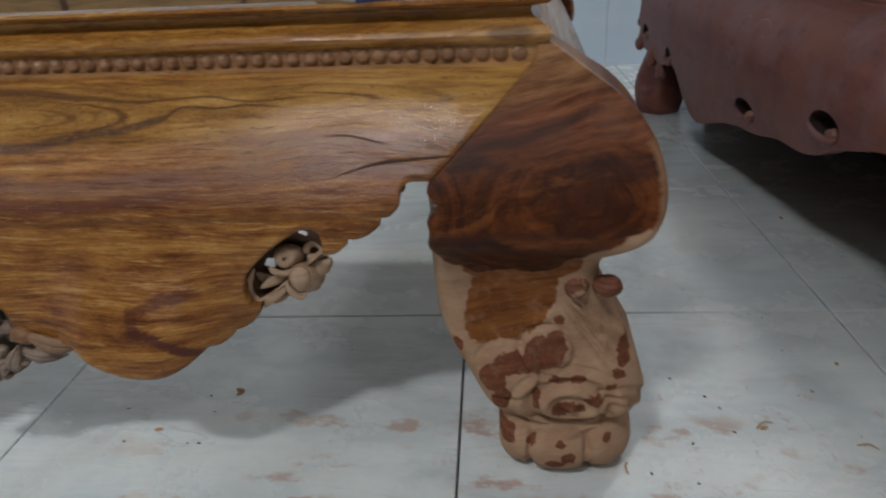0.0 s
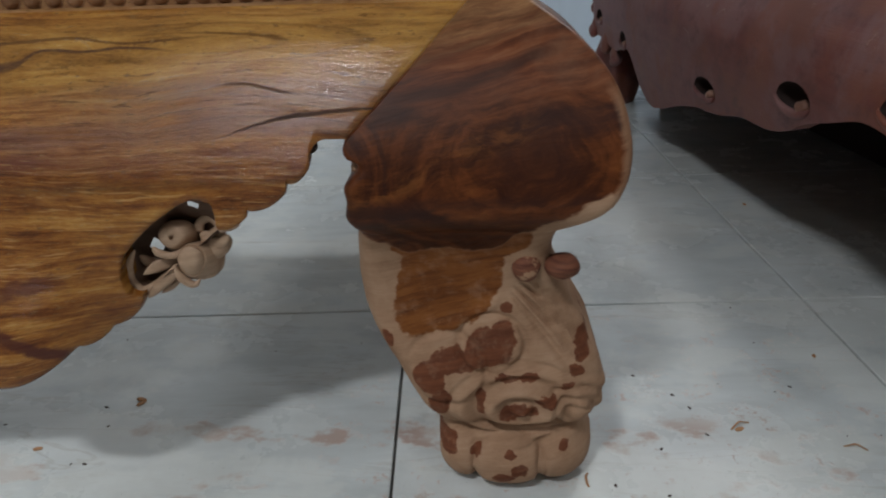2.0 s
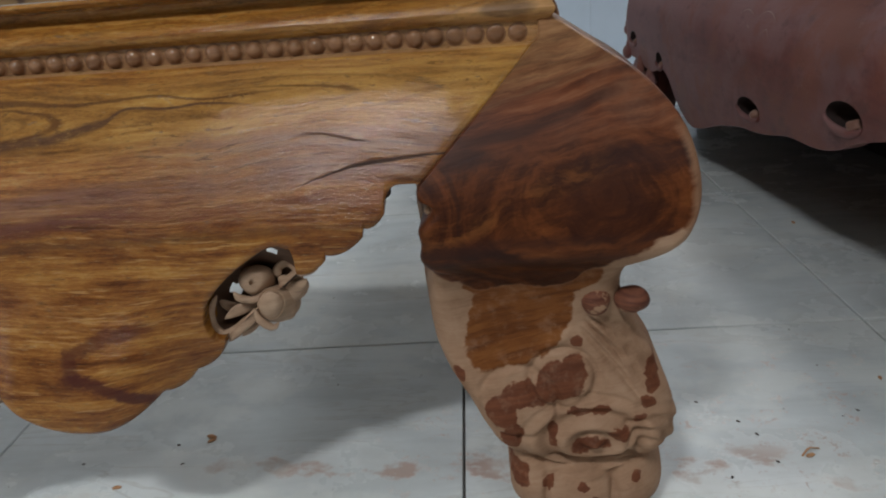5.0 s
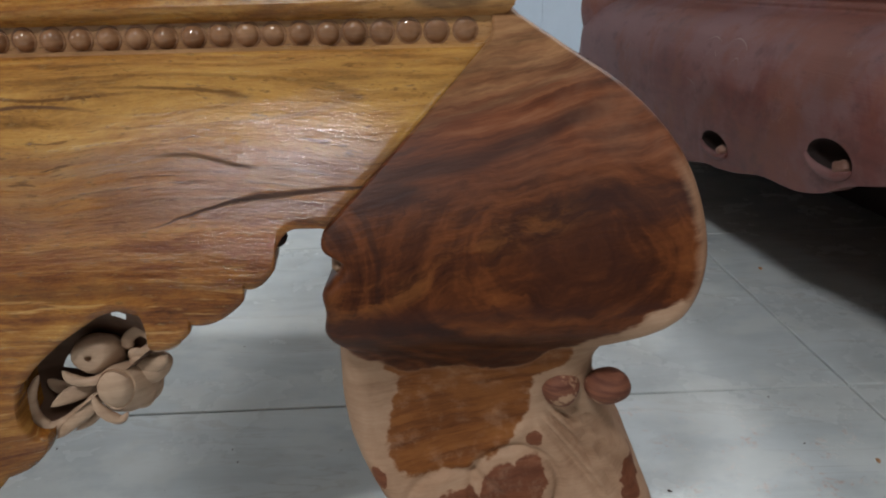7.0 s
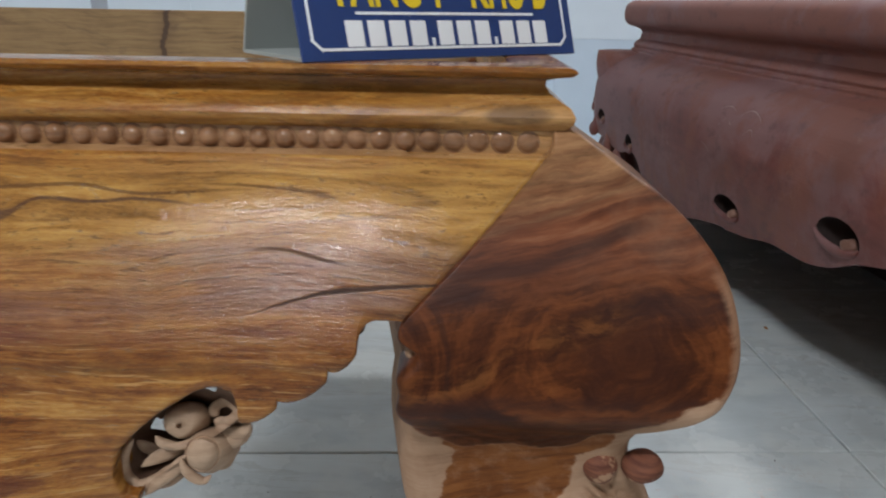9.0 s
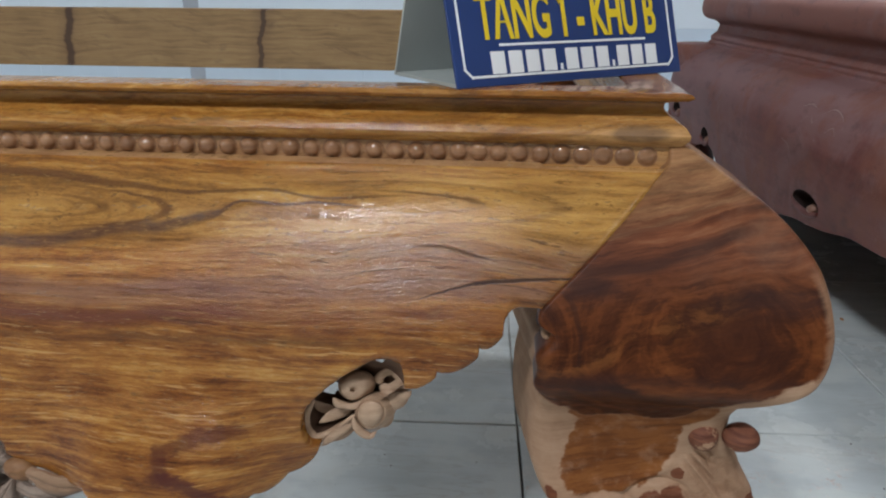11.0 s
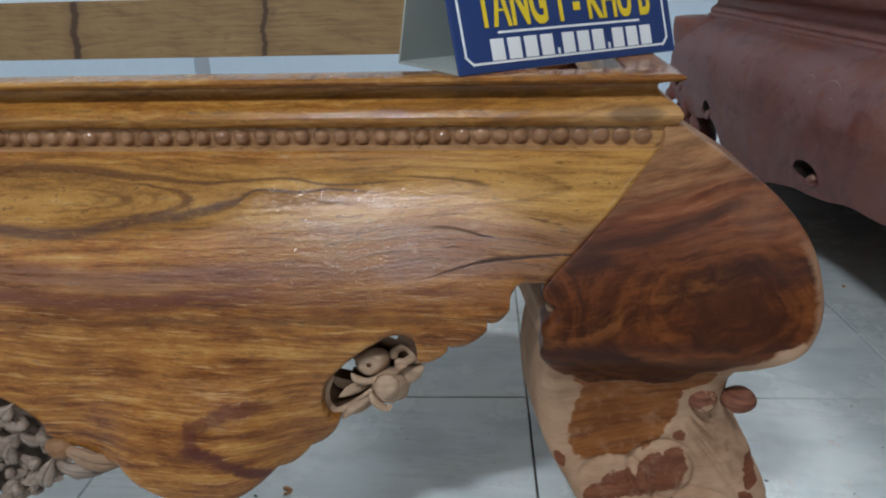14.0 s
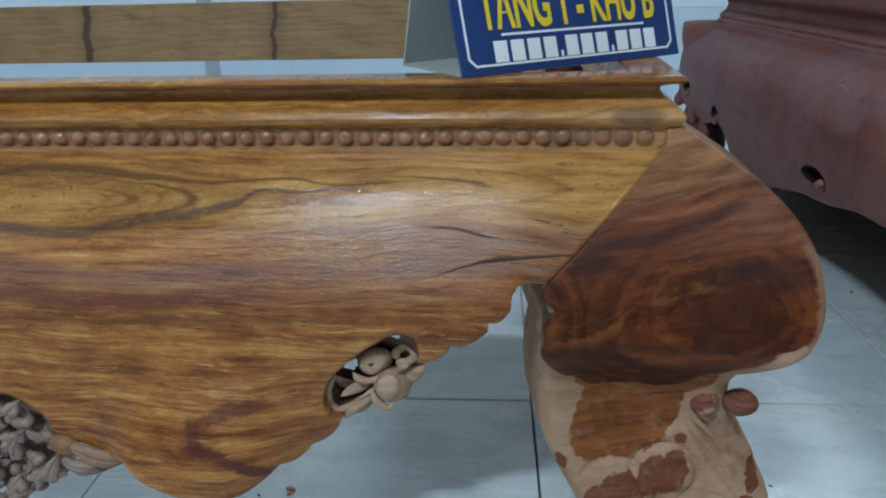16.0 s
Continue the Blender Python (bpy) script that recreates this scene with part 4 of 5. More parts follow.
while bx > TABLE_X0 + 0.02:
    ob = new("bead", bead_mesh)
    ob.parent, ob.matrix_parent_inverse = table, Matrix.Translation(table.location).inverted()
    flat = 0.35 if bi < 4 else 0.62 if bi < 10 else 0.86
    ob.location = (bx, FY - 0.0040, 0.4878 + rnd.uniform(-0.0005, 0.0005))
    s = rnd.uniform(0.92, 1.0)
    ob.scale = (s, flat * rnd.uniform(0.9, 1.1), s)
    bx -= (0.0200 if bi == 0 else 0.0184 if bi < 10 else 0.0197) + rnd.uniform(-0.0005, 0.0005)
    bi += 1
for k in range(70):
    ob = new("bead", bead_mesh)
    ob.parent, ob.matrix_parent_inverse = table, Matrix.Translation(table.location).inverted()
    ob.location, ob.rotation_euler = (RX + 0.0040, 0.960 + 0.0195 * k, 0.4875), (0, 0, math.pi / 2)


# carved flowers in the openings of the apron
def blob(name, c, r, rot, material, bumps=0.0, dent=0.0, freq=40, seed=0.0, rim=0.0):
    bm = bmesh.new()
    bmesh.ops.create_uvsphere(bm, u_segments=36, v_segments=24, radius=1.0)
    for v in bm.verts:
        p = v.co.copy()
        if dent and p.y < 0:
            q = math.hypot(p.x, p.z)
            v.co.y += dent * math.exp(-(q / 0.22) ** 2) - dent * 0.5 * math.exp(-((q - 0.38) / 0.10) ** 2)
        if rim:
            q = math.hypot(p.x, p.z)
            v.co.y += rim * (1 - q * q)
    m = Matrix.LocRotScale(c, Euler([radians(a) for a in rot]), Vector(r))
    bm.transform(m)
    bm.normal_update()
    for v in bm.verts:
        v.co += v.normal * bumps * noise.noise(v.co * freq + Vector((seed, 0, 0)))
    return fix(part(name, bm, material, None, smooth=True), table)


def pocket(u, v, y=0.845):
    """A place in the carved opening: u runs to the right, v down, in fifths of a millimetre."""
    d = y - 0.84
    return Vector((-0.2417 + 0.000181 * u - 0.0000178 * v - 0.2594 * d, y, 0.3335 + 0.000003 * u - 0.0002068 * v - 0.630 * d))


def tube(name, path, radii, material, parent, squash=0.7, bumps=0.0006, sides=14):
    """A carved strand: a tapering tube through the points of the path."""
    n = len(path)
    fx, fy, fz = (smooth_curve(range(n), [p[i] for p in path]) for i in range(3))
    fr = smooth_curve(range(n), radii)
    rows = []
    qs = np.linspace(0, n - 1, 10 * n)
    for q in qs:
        c = Vector((float(fx(q)), float(fy(q)), float(fz(q))))
        e = 0.02
        t = Vector((float(fx(q + e) - fx(q - e)), float(fy(q + e) - fy(q - e)), float(fz(q + e) - fz(q - e)))).normalized()
        side = t.cross(Vector((0, 1, 0))).normalized()
        up = side.cross(t).normalized()
        end = min(1.0, math.sqrt(max(0.02, min(q, n - 1 - q) / 0.35)))
        r = float(fr(q)) * end
        ring = []
        for a in np.linspace(0, 2 * math.pi, sides + 1)[:-1]:
            p = c + side * (r * math.cos(a)) + up * (r * squash * math.sin(a))
            ring.append(p + (p - c).normalized() * bumps * noise.noise(p * 90))
        rows.append(ring)
    return fix(grid(name, np.array([[tuple(p) for p in ring] for ring in rows]), material, closed=True, caps=True), parent)


def boss(name, rings, material, bumps=0.0005):
    """A carved boss lofted through ellipses: centre u, v, radii across and down, depth."""
    rows = []
    for u, v, ru, rv, y in rings:
        row = []
        for a in np.linspace(0, 2 * math.pi, 49)[:-1]:
            k = 1 + 0.04 * math.sin(2 * a + 0.7) + 0.025 * math.sin(3 * a)
            p = pocket(u + ru * k * math.cos(a), v - rv * k * math.sin(a), y)
            row.append(tuple(p + Vector((1, 1, 1)) * bumps * noise.noise(p * 90)))
        rows.append(row)
    return fix(grid(name, np.array(rows), material, closed=True, caps=True, angle=65), table)


U5 = 0.00019
W1 = M["carve"]


def strand(name, path, radii, y0, y1, squash=0.6):
    n = len(path) - 1
    return tube(name, [pocket(u, v, y0 + (y1 - y0) * i / n) for i, (u, v) in enumerate(path)], [r * U5 for r in radii], W1, table, squash, 0.0009)


boss("carved_flower", [(292, 215, 3, 3, 0.838), (292, 215, 9, 9, 0.837), (292, 214, 13, 12, 0.8325), (292, 213, 50, 41, 0.832), (294, 210, 60, 50, 0.833), (300, 202, 74, 63, 0.837), (312, 190, 92, 80, 0.846), (318, 186, 92, 82, 0.860)], W1)
strand("carved_petal", [(196, 254), (225, 284), (285, 296), (345, 276), (392, 238)], [7, 17, 19, 15, 6], 0.830, 0.836, 1.0)
boss("carved_bud", [(383, 325, 3, 3, 0.8215), (383, 325, 36, 38, 0.822), (385, 326, 56, 60, 0.824), (388, 326, 64, 69, 0.829), (391, 325, 70, 75, 0.8285), (402, 323, 92, 93, 0.836), (420, 310, 98, 96, 0.848), (435, 300, 92, 90, 0.860)], W1, 0.0008)
strand("carved_petal", [(300, 340), (318, 392), (360, 428), (395, 440), (424, 412)], [6, 18, 20, 15, 5], 0.828, 0.830, 1.0)
strand("carved_ring", [(424, 178), (430, 136), (478, 116), (522, 140), (526, 178), (480, 205), (426, 190)], [22, 22, 22, 26, 34, 34, 26], 0.846, 0.843, 0.55)
strand("carved_leaf", [(428, 222), (490, 238), (545, 232), (584, 204)], [24, 34, 26, 6], 0.842, 0.834, 0.5)
strand("carved_leaf", [(440, 262), (500, 258), (555, 244)], [20, 24, 7], 0.846, 0.838, 0.6)
strand("carved_leaf", [(532, 190), (590, 178), (640, 168)], [14, 16, 5], 0.832, 0.828, 0.5)
strand("carved_leaf", [(132, 386), (190, 350), (250, 326), (312, 298)], [8, 27, 30, 16], 0.832, 0.844, 0.30)
strand("carved_leaf", [(100, 282), (150, 312), (215, 318), (285, 300)], [14, 28, 26, 14], 0.848, 0.850, 0.5)
strand("carved_rim", [(108, 268), (72, 330), (62, 395), (84, 446), (128, 468), (188, 440), (240, 404), (300, 348)], [9, 17, 24, 30, 28, 25, 20, 10], 0.831, 0.834, 0.8)
strand("carved_leaf", [(146, 508), (200, 455), (262, 402), (330, 335)], [7, 24, 28, 22], 0.827, 0.836, 0.6)
strand("carved_leaf", [(205, 482), (268, 440), (325, 392)], [6, 15, 14], 0.833, 0.840, 0.8)
blob("carved_leaf", pocket(500, 250, 0.846), (0.0170, 0.010, 0.0105), (0, -30, 0), W1, 0.0022, 0.0, 70, 3.0)
blob("carved_leaf", pocket(450, 330, 0.848), (0.0130, 0.010, 0.0120), (0, -40, 0), W1, 0.0018, 0.0, 70, 8.0)
# near-black blobs paint the shade of two notches; the third is the scroll
blob("scroll_and_shade", (-0.0610, 0.850, 0.3690), (0.0045, 0.010, 0.0050), (0, 30, 0), M["dark"], 0.0004)
blob("scroll_and_shade", (-0.0290, 0.850, 0.3650), (0.0045, 0.010, 0.0075), (0, 6, 0), M["dark"], 0.0004)
blob("scroll_and_shade", (-0.0235, 0.851, 0.3520), (0.0055, 0.013, 0.0048), (0, -12, 0), M["petal"], 0.0006)
# hollowed ground added behind the flowers, its dark brown standing in for shade
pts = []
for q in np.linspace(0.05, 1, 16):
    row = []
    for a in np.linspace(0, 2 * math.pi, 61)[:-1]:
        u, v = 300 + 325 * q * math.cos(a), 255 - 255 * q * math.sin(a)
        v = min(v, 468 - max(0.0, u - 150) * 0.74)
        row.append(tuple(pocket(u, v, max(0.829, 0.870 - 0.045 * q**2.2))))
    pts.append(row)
recess = grid("carved_recess", np.array(pts), M["pocket_shade"], closed=True)
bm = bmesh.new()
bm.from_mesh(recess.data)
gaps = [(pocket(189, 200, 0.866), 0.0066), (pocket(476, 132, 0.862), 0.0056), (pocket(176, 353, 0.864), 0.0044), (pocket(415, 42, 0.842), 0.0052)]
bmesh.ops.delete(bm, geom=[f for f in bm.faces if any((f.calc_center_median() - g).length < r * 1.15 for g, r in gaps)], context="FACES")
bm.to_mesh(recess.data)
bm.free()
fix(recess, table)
rnd = random.Random(9)


def carved_leaf(name, c, length, width, turn, tip, material, seed):
    """A pointed leaf with a sunk midrib and a wavy rim; turn: its direction in the face, tip: how far it leans out."""
    rows = []
    for q in np.linspace(0.0, 1.0, 13):
        half = width * (math.sin(math.pi * min(1.0, q * 0.97 + 0.03) ** 0.8) ** 0.8) * (1 + 0.10 * math.sin(q * 19 + seed))
        row = []
        for w in np.linspace(-1, 1, 11):
            rise = 0.30 * width * (1 - abs(w) ** 2.2) - 0.22 * width * math.exp(-(w / 0.16) ** 2) + length * 0.16 * math.sin(q * math.pi)
            row.append(((q - 0.5) * length, -rise, w * half))
        row += [(px, py + 0.004, pz * 0.9) for px, py, pz in row[::-1]]
        rows.append(row)
    m = Matrix.Translation(c) @ Matrix.Rotation(radians(turn), 4, "Y") @ Matrix.Rotation(radians(tip), 4, "Z")
    pts = np.array([[tuple(m @ Vector(p) + Vector((1, 1, 1)) * 0.0006 * noise.noise(Vector(p) * 160 + Vector((seed, 0, 0)))) for p in row] for row in rows])
    return fix(grid(name, pts, material, closed=True, caps=True, angle=60), table)


for k in range(170):
    px, pz = rnd.uniform(-0.640, -0.506), rnd.uniform(0.136, 0.258)
    if pz > 0.262 - max(0.0, px + 0.545) * 0.7 or pz < 0.136 + max(0.0, px + 0.560) * 0.75:
        continue
    py = float(face_y(px, 0.20)) + rnd.uniform(0.006, 0.020)
    if k % 3 == 0:
        blob("carved_bud", (px, py - 0.002, pz), (rnd.uniform(0.004, 0.007), 0.006, rnd.uniform(0.004, 0.007)), (0, rnd.uniform(-60, 60), 0), M["greycarve"], 0.0016, 0.25, 120, k)
    else:
        carved_leaf("carved_leaf", (px, py, pz), rnd.uniform(0.016, 0.027), rnd.uniform(0.005, 0.008), rnd.uniform(-150, 40), rnd.uniform(-20, 20), M["greycarve"], k * 1.7)
ty = float(face_y(-0.46, 0.21))
blob("carved_petal", (-0.488, ty + 0.004, 0.2190), (0.0150, 0.009, 0.0105), (0, 14, 0), M["ochre"], 0.0014, 0.15)
carved_leaf("carved_petal", (-0.449, ty + 0.003, 0.2130), 0.066, 0.0105, 12, 4, M["petal"], 2.0)
carved_leaf("carved_petal", (-0.478, ty + 0.014, 0.1900), 0.056, 0.0085, 6, 0, M["greycarve"], 5.0)
carved_leaf("carved_petal", (-0.512, ty + 0.010, 0.1850), 0.040, 0.0085, -62, 0, M["greycarve"], 7.0)
pts = []
for q in np.linspace(0.05, 1, 10):
    pts.append([(-0.575 + 0.080 * q * math.cos(a), float(face_y(-0.56, 0.20)) + 0.034 - 0.006 * q**3, 0.204 + 0.062 * q * math.sin(a)) for a in np.linspace(0, 2 * math.pi, 41)[:-1]])
fix(grid("carved_recess", np.array(pts), M["greycarve"], closed=True), table)

# ---- the red table beside it ----
RED_A = radians(5.2)
red = thing("red_table", (0.0, 0.0, 0.0), "dusty dark red carved wooden platform table with rounded edge", "table")
RED_X, RED_Y, RED_L, RED_W = 0.544, 2.72, 1.92, 1.5      # reference line of its neck at the far corner
red.location = (RED_X, RED_Y, 0)
red.rotation_euler = (0, 0, RED_A)
# outward distance from the neck line and height
REDP = [(0.088, 0.10), (0.094, 0.14), (0.101, 0.18), (0.108, 0.22), (0.114, 0.26), (0.117, 0.30), (0.117, 0.34), (0.111, 0.38), (0.097, 0.41), (0.079, 0.430), (0.053, 0.447), (0.026, 0.456), (0.019, 0.4605), (0.019, 0.467), (0.012, 0.472), (0.014, 0.480), (0.006, 0.490), (-0.006, 0.500), (-0.009, 0.512),
        (-0.002, 0.523), (0.012, 0.530), (0.028, 0.534), (0.040, 0.541), (0.047, 0.553), (0.049, 0.570), (0.046, 0.587), (0.036, 0.598), (0.020, 0.604), (-0.02, 0.605)]
red_d = [d for d, z in REDP]
red_z = np.array([z for d, z in REDP])
kn = np.arange(len(REDP))
fd, fz = smooth_curve(kn, red_d), smooth_curve(kn, red_z)
# openings along the lower edge: along the side, height, half sizes
RH = [(-0.990, 0.224, 0.054, 0.025), (-1.345, 0.281, 0.052, 0.027), (-0.400, 0.238, 0.030, 0.026), (-0.145, 0.272, 0.036, 0.024), (-1.620, 0.316, 0.064, 0.027)]
red_low = smooth_curve([0.0, 0.14, 0.27, 0.33, 0.40, 0.46, 0.51, 0.58, 0.69, 0.80, 0.96, 1.10, 1.22, 1.32, 1.38, 1.466, 1.52, 1.62, 2.0], [0.205, 0.205, 0.195, 0.200, 0.212, 0.195, 0.145, 0.110, 0.112, 0.138, 0.175, 0.190, 0.203, 0.224, 0.246, 0.268, 0.280, 0.275, 0.24])


def red_edge(s):
    """The lower outline of the red apron, s metres from its far corner."""
    return float(red_low(s)) + 0.011 * abs(math.sin(s * 9.0 + 0.5)) + 0.003 * math.sin(s * 31.0) * math.sin(s * 4.0)


def red_shell():
    rows = []
    qu = np.linspace(0, len(REDP) - 1, 150)
    ds, zs = fd(qu), fz(qu)
    r = 0.09
    path = [("end", t) for t in np.linspace(RED_W, r, 40)] + [("arc", a) for a in np.linspace(0.06, 0.94, 16)] + [("side", s) for s in np.linspace(r, RED_L, 560)]
    for kind, t in path:
        s = t if kind != "arc" else 0.0
        zb = red_edge(s)
        low = zs < 0.455
        z = np.where(low, zb + (zs - 0.10) * (0.455 - zb) / 0.355, zs)
        d = np.where(low, fd(np.interp(z, red_z, kn)), ds)
        d = np.concatenate([d, [-0.02, np.interp(zb, red_z, red_d) - 0.032]])
        z = np.concatenate([z, [0.56, zb + 0.003]])
        if kind == "side":
            row = np.stack([-d, 0 * d - t, z], 1)
        elif kind == "end":
            row = np.stack([0 * d + t, d, z], 1)
        else:
            a = math.pi / 2 * (1 - t)
            row = np.stack([r - (r + d) * math.cos(a), -r + (r + d) * math.sin(a), z], 1)
        rows.append(row)
    shell = grid("apron", np.array(rows), M["red"], red, closed=True, caps=True, angle=50)
    # pierced openings: move the nearest vertices to the outline, then take out what lies inside
    bm = bmesh.new()
    bm.from_mesh(shell.data)
    inside = set()
    for hs, hz, rx, rz in RH:
        for v in bm.verts:
            if v.co.y > -0.03 or abs(v.co.x + np.interp(v.co.z, red_z, red_d)) > 0.004:
                continue
            du, dw = (v.co.y - hs) / rx, (v.co.z - hz) / rz
            k = 1.0 if dw >= 0 else 0.6
            q = math.hypot(du, dw / k)
            if 0.88 < q < 1.12:
                v.co.y, v.co.z = hs + du / q * rx, hz + dw / q * rz
                v.co.x = -float(np.interp(v.co.z, red_z, red_d))
                inside.add(v)
            elif q <= 0.88:
                inside.add(v)
    bmesh.ops.delete(bm, geom=[f for f in bm.faces if all(v in inside for v in f.verts)], context="FACES")
    bm.to_mesh(shell.data)
    bm.free()
    return shell


red_shell()
# boards added on the unseen sides, carried low to block light
for name, a, b in (("near_board", (0.0, -RED_L - 0.03, 0.03), (RED_W, -RED_L, 0.597)), ("far_board", (RED_W - 0.03, -RED_L, 0.03), (RED_W, 0.0, 0.597))):
    bm = bmesh.new()
    box(bm, a, b)
    part(name, bm, M["red"], red, bevel=0.003)
bm = bmesh.new()
box(bm, (0.005, -RED_L, 0.570), (RED_W - 0.032, -0.005, 0.602))
part("top_panel", bm, M["red"], red)
for hs, hz, rx, rz in RH:
    dd = float(np.interp(hz, red_z, red_d))
    # a bowl behind each opening, near-black in place of the shade inside
    bowl = []
    for q in np.linspace(1.02, 0.05, 12):
        ring = []
        for a in np.linspace(0, 2 * math.pi, 49)[:-1]:
            w = math.sin(a) * (1.0 if math.sin(a) >= 0 else 0.6)
            z = hz + w * rz * q
            ring.append((-float(np.interp(z, red_z, red_d)) + 0.0005 + 0.040 * math.sqrt(max(0.0, 1.02 - q)) ** 0.8, hs + math.cos(a) * rx * q, z + 0.008 * (1 - q)))
        bowl.append(ring)
    grid("pierced_hole", np.array(bowl), M["dark"], red, "pierced opening backed by a near-black bowl for its shade", closed=True, caps=False)
    bm = bmesh.new()
    bmesh.ops.create_uvsphere(bm, u_segments=18, v_segments=12, radius=1.0)
    bm.transform(Matrix.LocRotScale((-dd + 0.004, hs - rx * 0.45, hz - rz * 0.22), Euler((radians(-20), 0, 0)), Vector((0.009, rx * 0.30, rz * 0.40))))
    for v in bm.verts:
        v.co += v.normal * 0.003 * noise.noise(v.co * 70)
    part("carved_bud", bm, M["redbud"], red, "pale worn carved bud", smooth=True)
    # the worn lip that curls along the lower rim of the small openings
    lip = []
    if rx > 0.08:
        continue
    for a in np.linspace(math.pi * 0.98, math.pi * 1.95, 22):
        thick = 0.0065 * math.sin((a / math.pi - 0.98) / 0.97 * math.pi) ** 0.7 * rz / 0.026 + 0.0008
        z, y = hz + math.sin(a) * rz * 0.70, hs - math.cos(a) * rx * 1.02
        lip.append([(-float(np.interp(z, red_z, red_d)) - 0.0015 + thick * 0.8 * math.cos(b), y + thick * 0.3 * math.sin(b), z + thick * math.sin(b)) for b in np.linspace(0, 2 * math.pi, 11)[:-1]])
    grid("carved_lip", np.array(lip), M["red"], red, closed=True, caps=True)
for hs, hz, rr in ((0.03, 0.30, 0.020), (0.07, 0.235, 0.026), (0.20, 0.200, 0.030), (0.28, 0.175, 0.026)):
    bm = bmesh.new()
    dd = float(np.interp(hz, red_z, red_d))
    bmesh.ops.create_uvsphere(bm, u_segments=24, v_segments=16, radius=rr, matrix=Matrix.Translation((-dd + 0.004 + (0.02 if hs < 0.05 else 0), -hs, hz)))
    for v in bm.verts:
        v.co.x = (v.co.x + dd) * 0.6 - dd
        v.co += v.normal * 0.013 * noise.noise(v.co * 34)
    part("carved_knob", bm, M["red"], red, smooth=True)
# chalky scratches on the belly
for pts in (((0.86, 0.395), (0.89, 0.412), (0.93, 0.405), (0.95, 0.385)), ((0.80, 0.372), (0.825, 0.394), (0.845, 0.380), (0.86, 0.398)), ((0.82, 0.352), (0.85, 0.362), (0.875, 0.350)), ((0.74, 0.330), (0.775, 0.322), (0.79, 0.300)), ((0.78, 0.402), (0.81, 0.41), (0.84, 0.404)), ((0.90, 0.37), (0.925, 0.383), (0.945, 0.36))):
    fs, fh = smooth_curve(range(len(pts)), [p[0] for p in pts]), smooth_curve(range(len(pts)), [p[1] for p in pts])
    rows = []
    for q in np.linspace(0, len(pts) - 1, 24):
        z0, s0 = float(fh(q)), float(fs(q)) + 0.12
        w = 0.0006 * math.sin(math.pi * (q + 0.08) / (len(pts) - 0.84)) + 0.0002
        rows.append([(-float(np.interp(z, red_z, red_d)) - 0.0007, -s0, z) for z in (z0 - w, z0 + w)])
    grid("scratch", np.array(rows), M["scratch"], red, "pale chalky scratch")
# inner boards added to keep light from under the table, near-black for its shade
bm = bmesh.new()
box(bm, (0.12, -0.10, 0.01), (RED_W - 0.05, -0.075, 0.568))
part("rear_board", bm, M["dark"], red, "added near-black inner board that blocks light")
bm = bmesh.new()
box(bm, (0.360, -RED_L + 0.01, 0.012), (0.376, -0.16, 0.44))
part("centre_board", bm, M["dark"], red, "added near-black inner board that blocks light")
for lx, ly in ((-0.115, 0.005), (0.02, -RED_L + 0.2), (RED_W - 0.2, -0.06), (RED_W - 0.2, -RED_L + 0.2)):
    pts = []
    for z in np.linspace(0, 0.46, 24):
        w = 0.062 + 0.022 * math.sin(z / 0.46 * math.pi * 2.6 + 0.2)
        pts.append([(lx + 0.08 + w * math.cos(a) * (0.9 + 0.1 * abs(math.cos(2 * a))), ly - 0.07 + w * math.sin(a), z) for a in np.linspace(0, 2 * math.pi, 25)[:-1]])
    grid("leg", np.array(pts), M["red"], red, closed=True, caps=True)

# ---- the tent sign on the rim ----
U = Vector((0.8, 0.6, 0)).normalized()
W = Vector((-0.6, 0.8, 0)).normalized()
SL, SD, SH, SZ = 0.280, 0.116, 0.185, 0.5442
sign = thing("tent_sign", (-0.108, 0.926, SZ), "navy blue folded table sign with yellow and white lettering", "sign")
sign.matrix_world = Matrix(((U.x, W.x, 0, -0.108), (U.y, W.y, 0, 0.926), (0, 0, 1, SZ), (0, 0, 0, 1)))
lean = math.atan2(SD / 2, SH)
SLOPE = math.hypot(SD / 2, SH)
bm = bmesh.new()
box(bm, (0, 0, 0), (SL, 0.003, SLOPE))
bm.transform(Matrix.Rotation(-lean, 4, "X"))
board = part("front_board", bm, M["blue"], sign, bevel=0.0006)
bm = bmesh.new()
box(bm, (0, 0, 0), (SL, 0.003, SLOPE))
bm.transform(Matrix.Translation((0, SD, 0)) @ Matrix.Rotation(lean, 4, "X"))
part("back_board", bm, M["signgrey"], sign, "plain grey back board", bevel=0.0006)
bm = bmesh.new()
box(bm, (0.001, 0.003, 0), (SL - 0.001, SD, 0.003))
part("base_board", bm, M["signgrey"], sign)
FACE = Matrix.Rotation(-lean, 4, "X")


def on_sign(name, bm, material, label=""):
    bm.transform(FACE)
    ob = part(name, bm, material, board, label)
    return ob


def bar(x0, z0, x1, z1, t=0.0006):
    bm = bmesh.new()
    box(bm, (x0, -t, z0), (x1, 0.0002, z1))
    return bm


b0, b1, bt = 0.009, SL - 0.009, 0.0022
top = SLOPE - 0.008
for name, a in (("border_line", (b0 + 0.008, 0.0075, b1 - 0.008, 0.0075 + bt)), ("border_line", (b0 + 0.008, top - bt, b1 - 0.008, top)), ("border_line", (b0, 0.0155, b0 + bt, top - 0.008)), ("border_line", (b1 - bt, 0.0155, b1, top - 0.008))):
    on_sign(name, bar(*a), M["letter_white"])
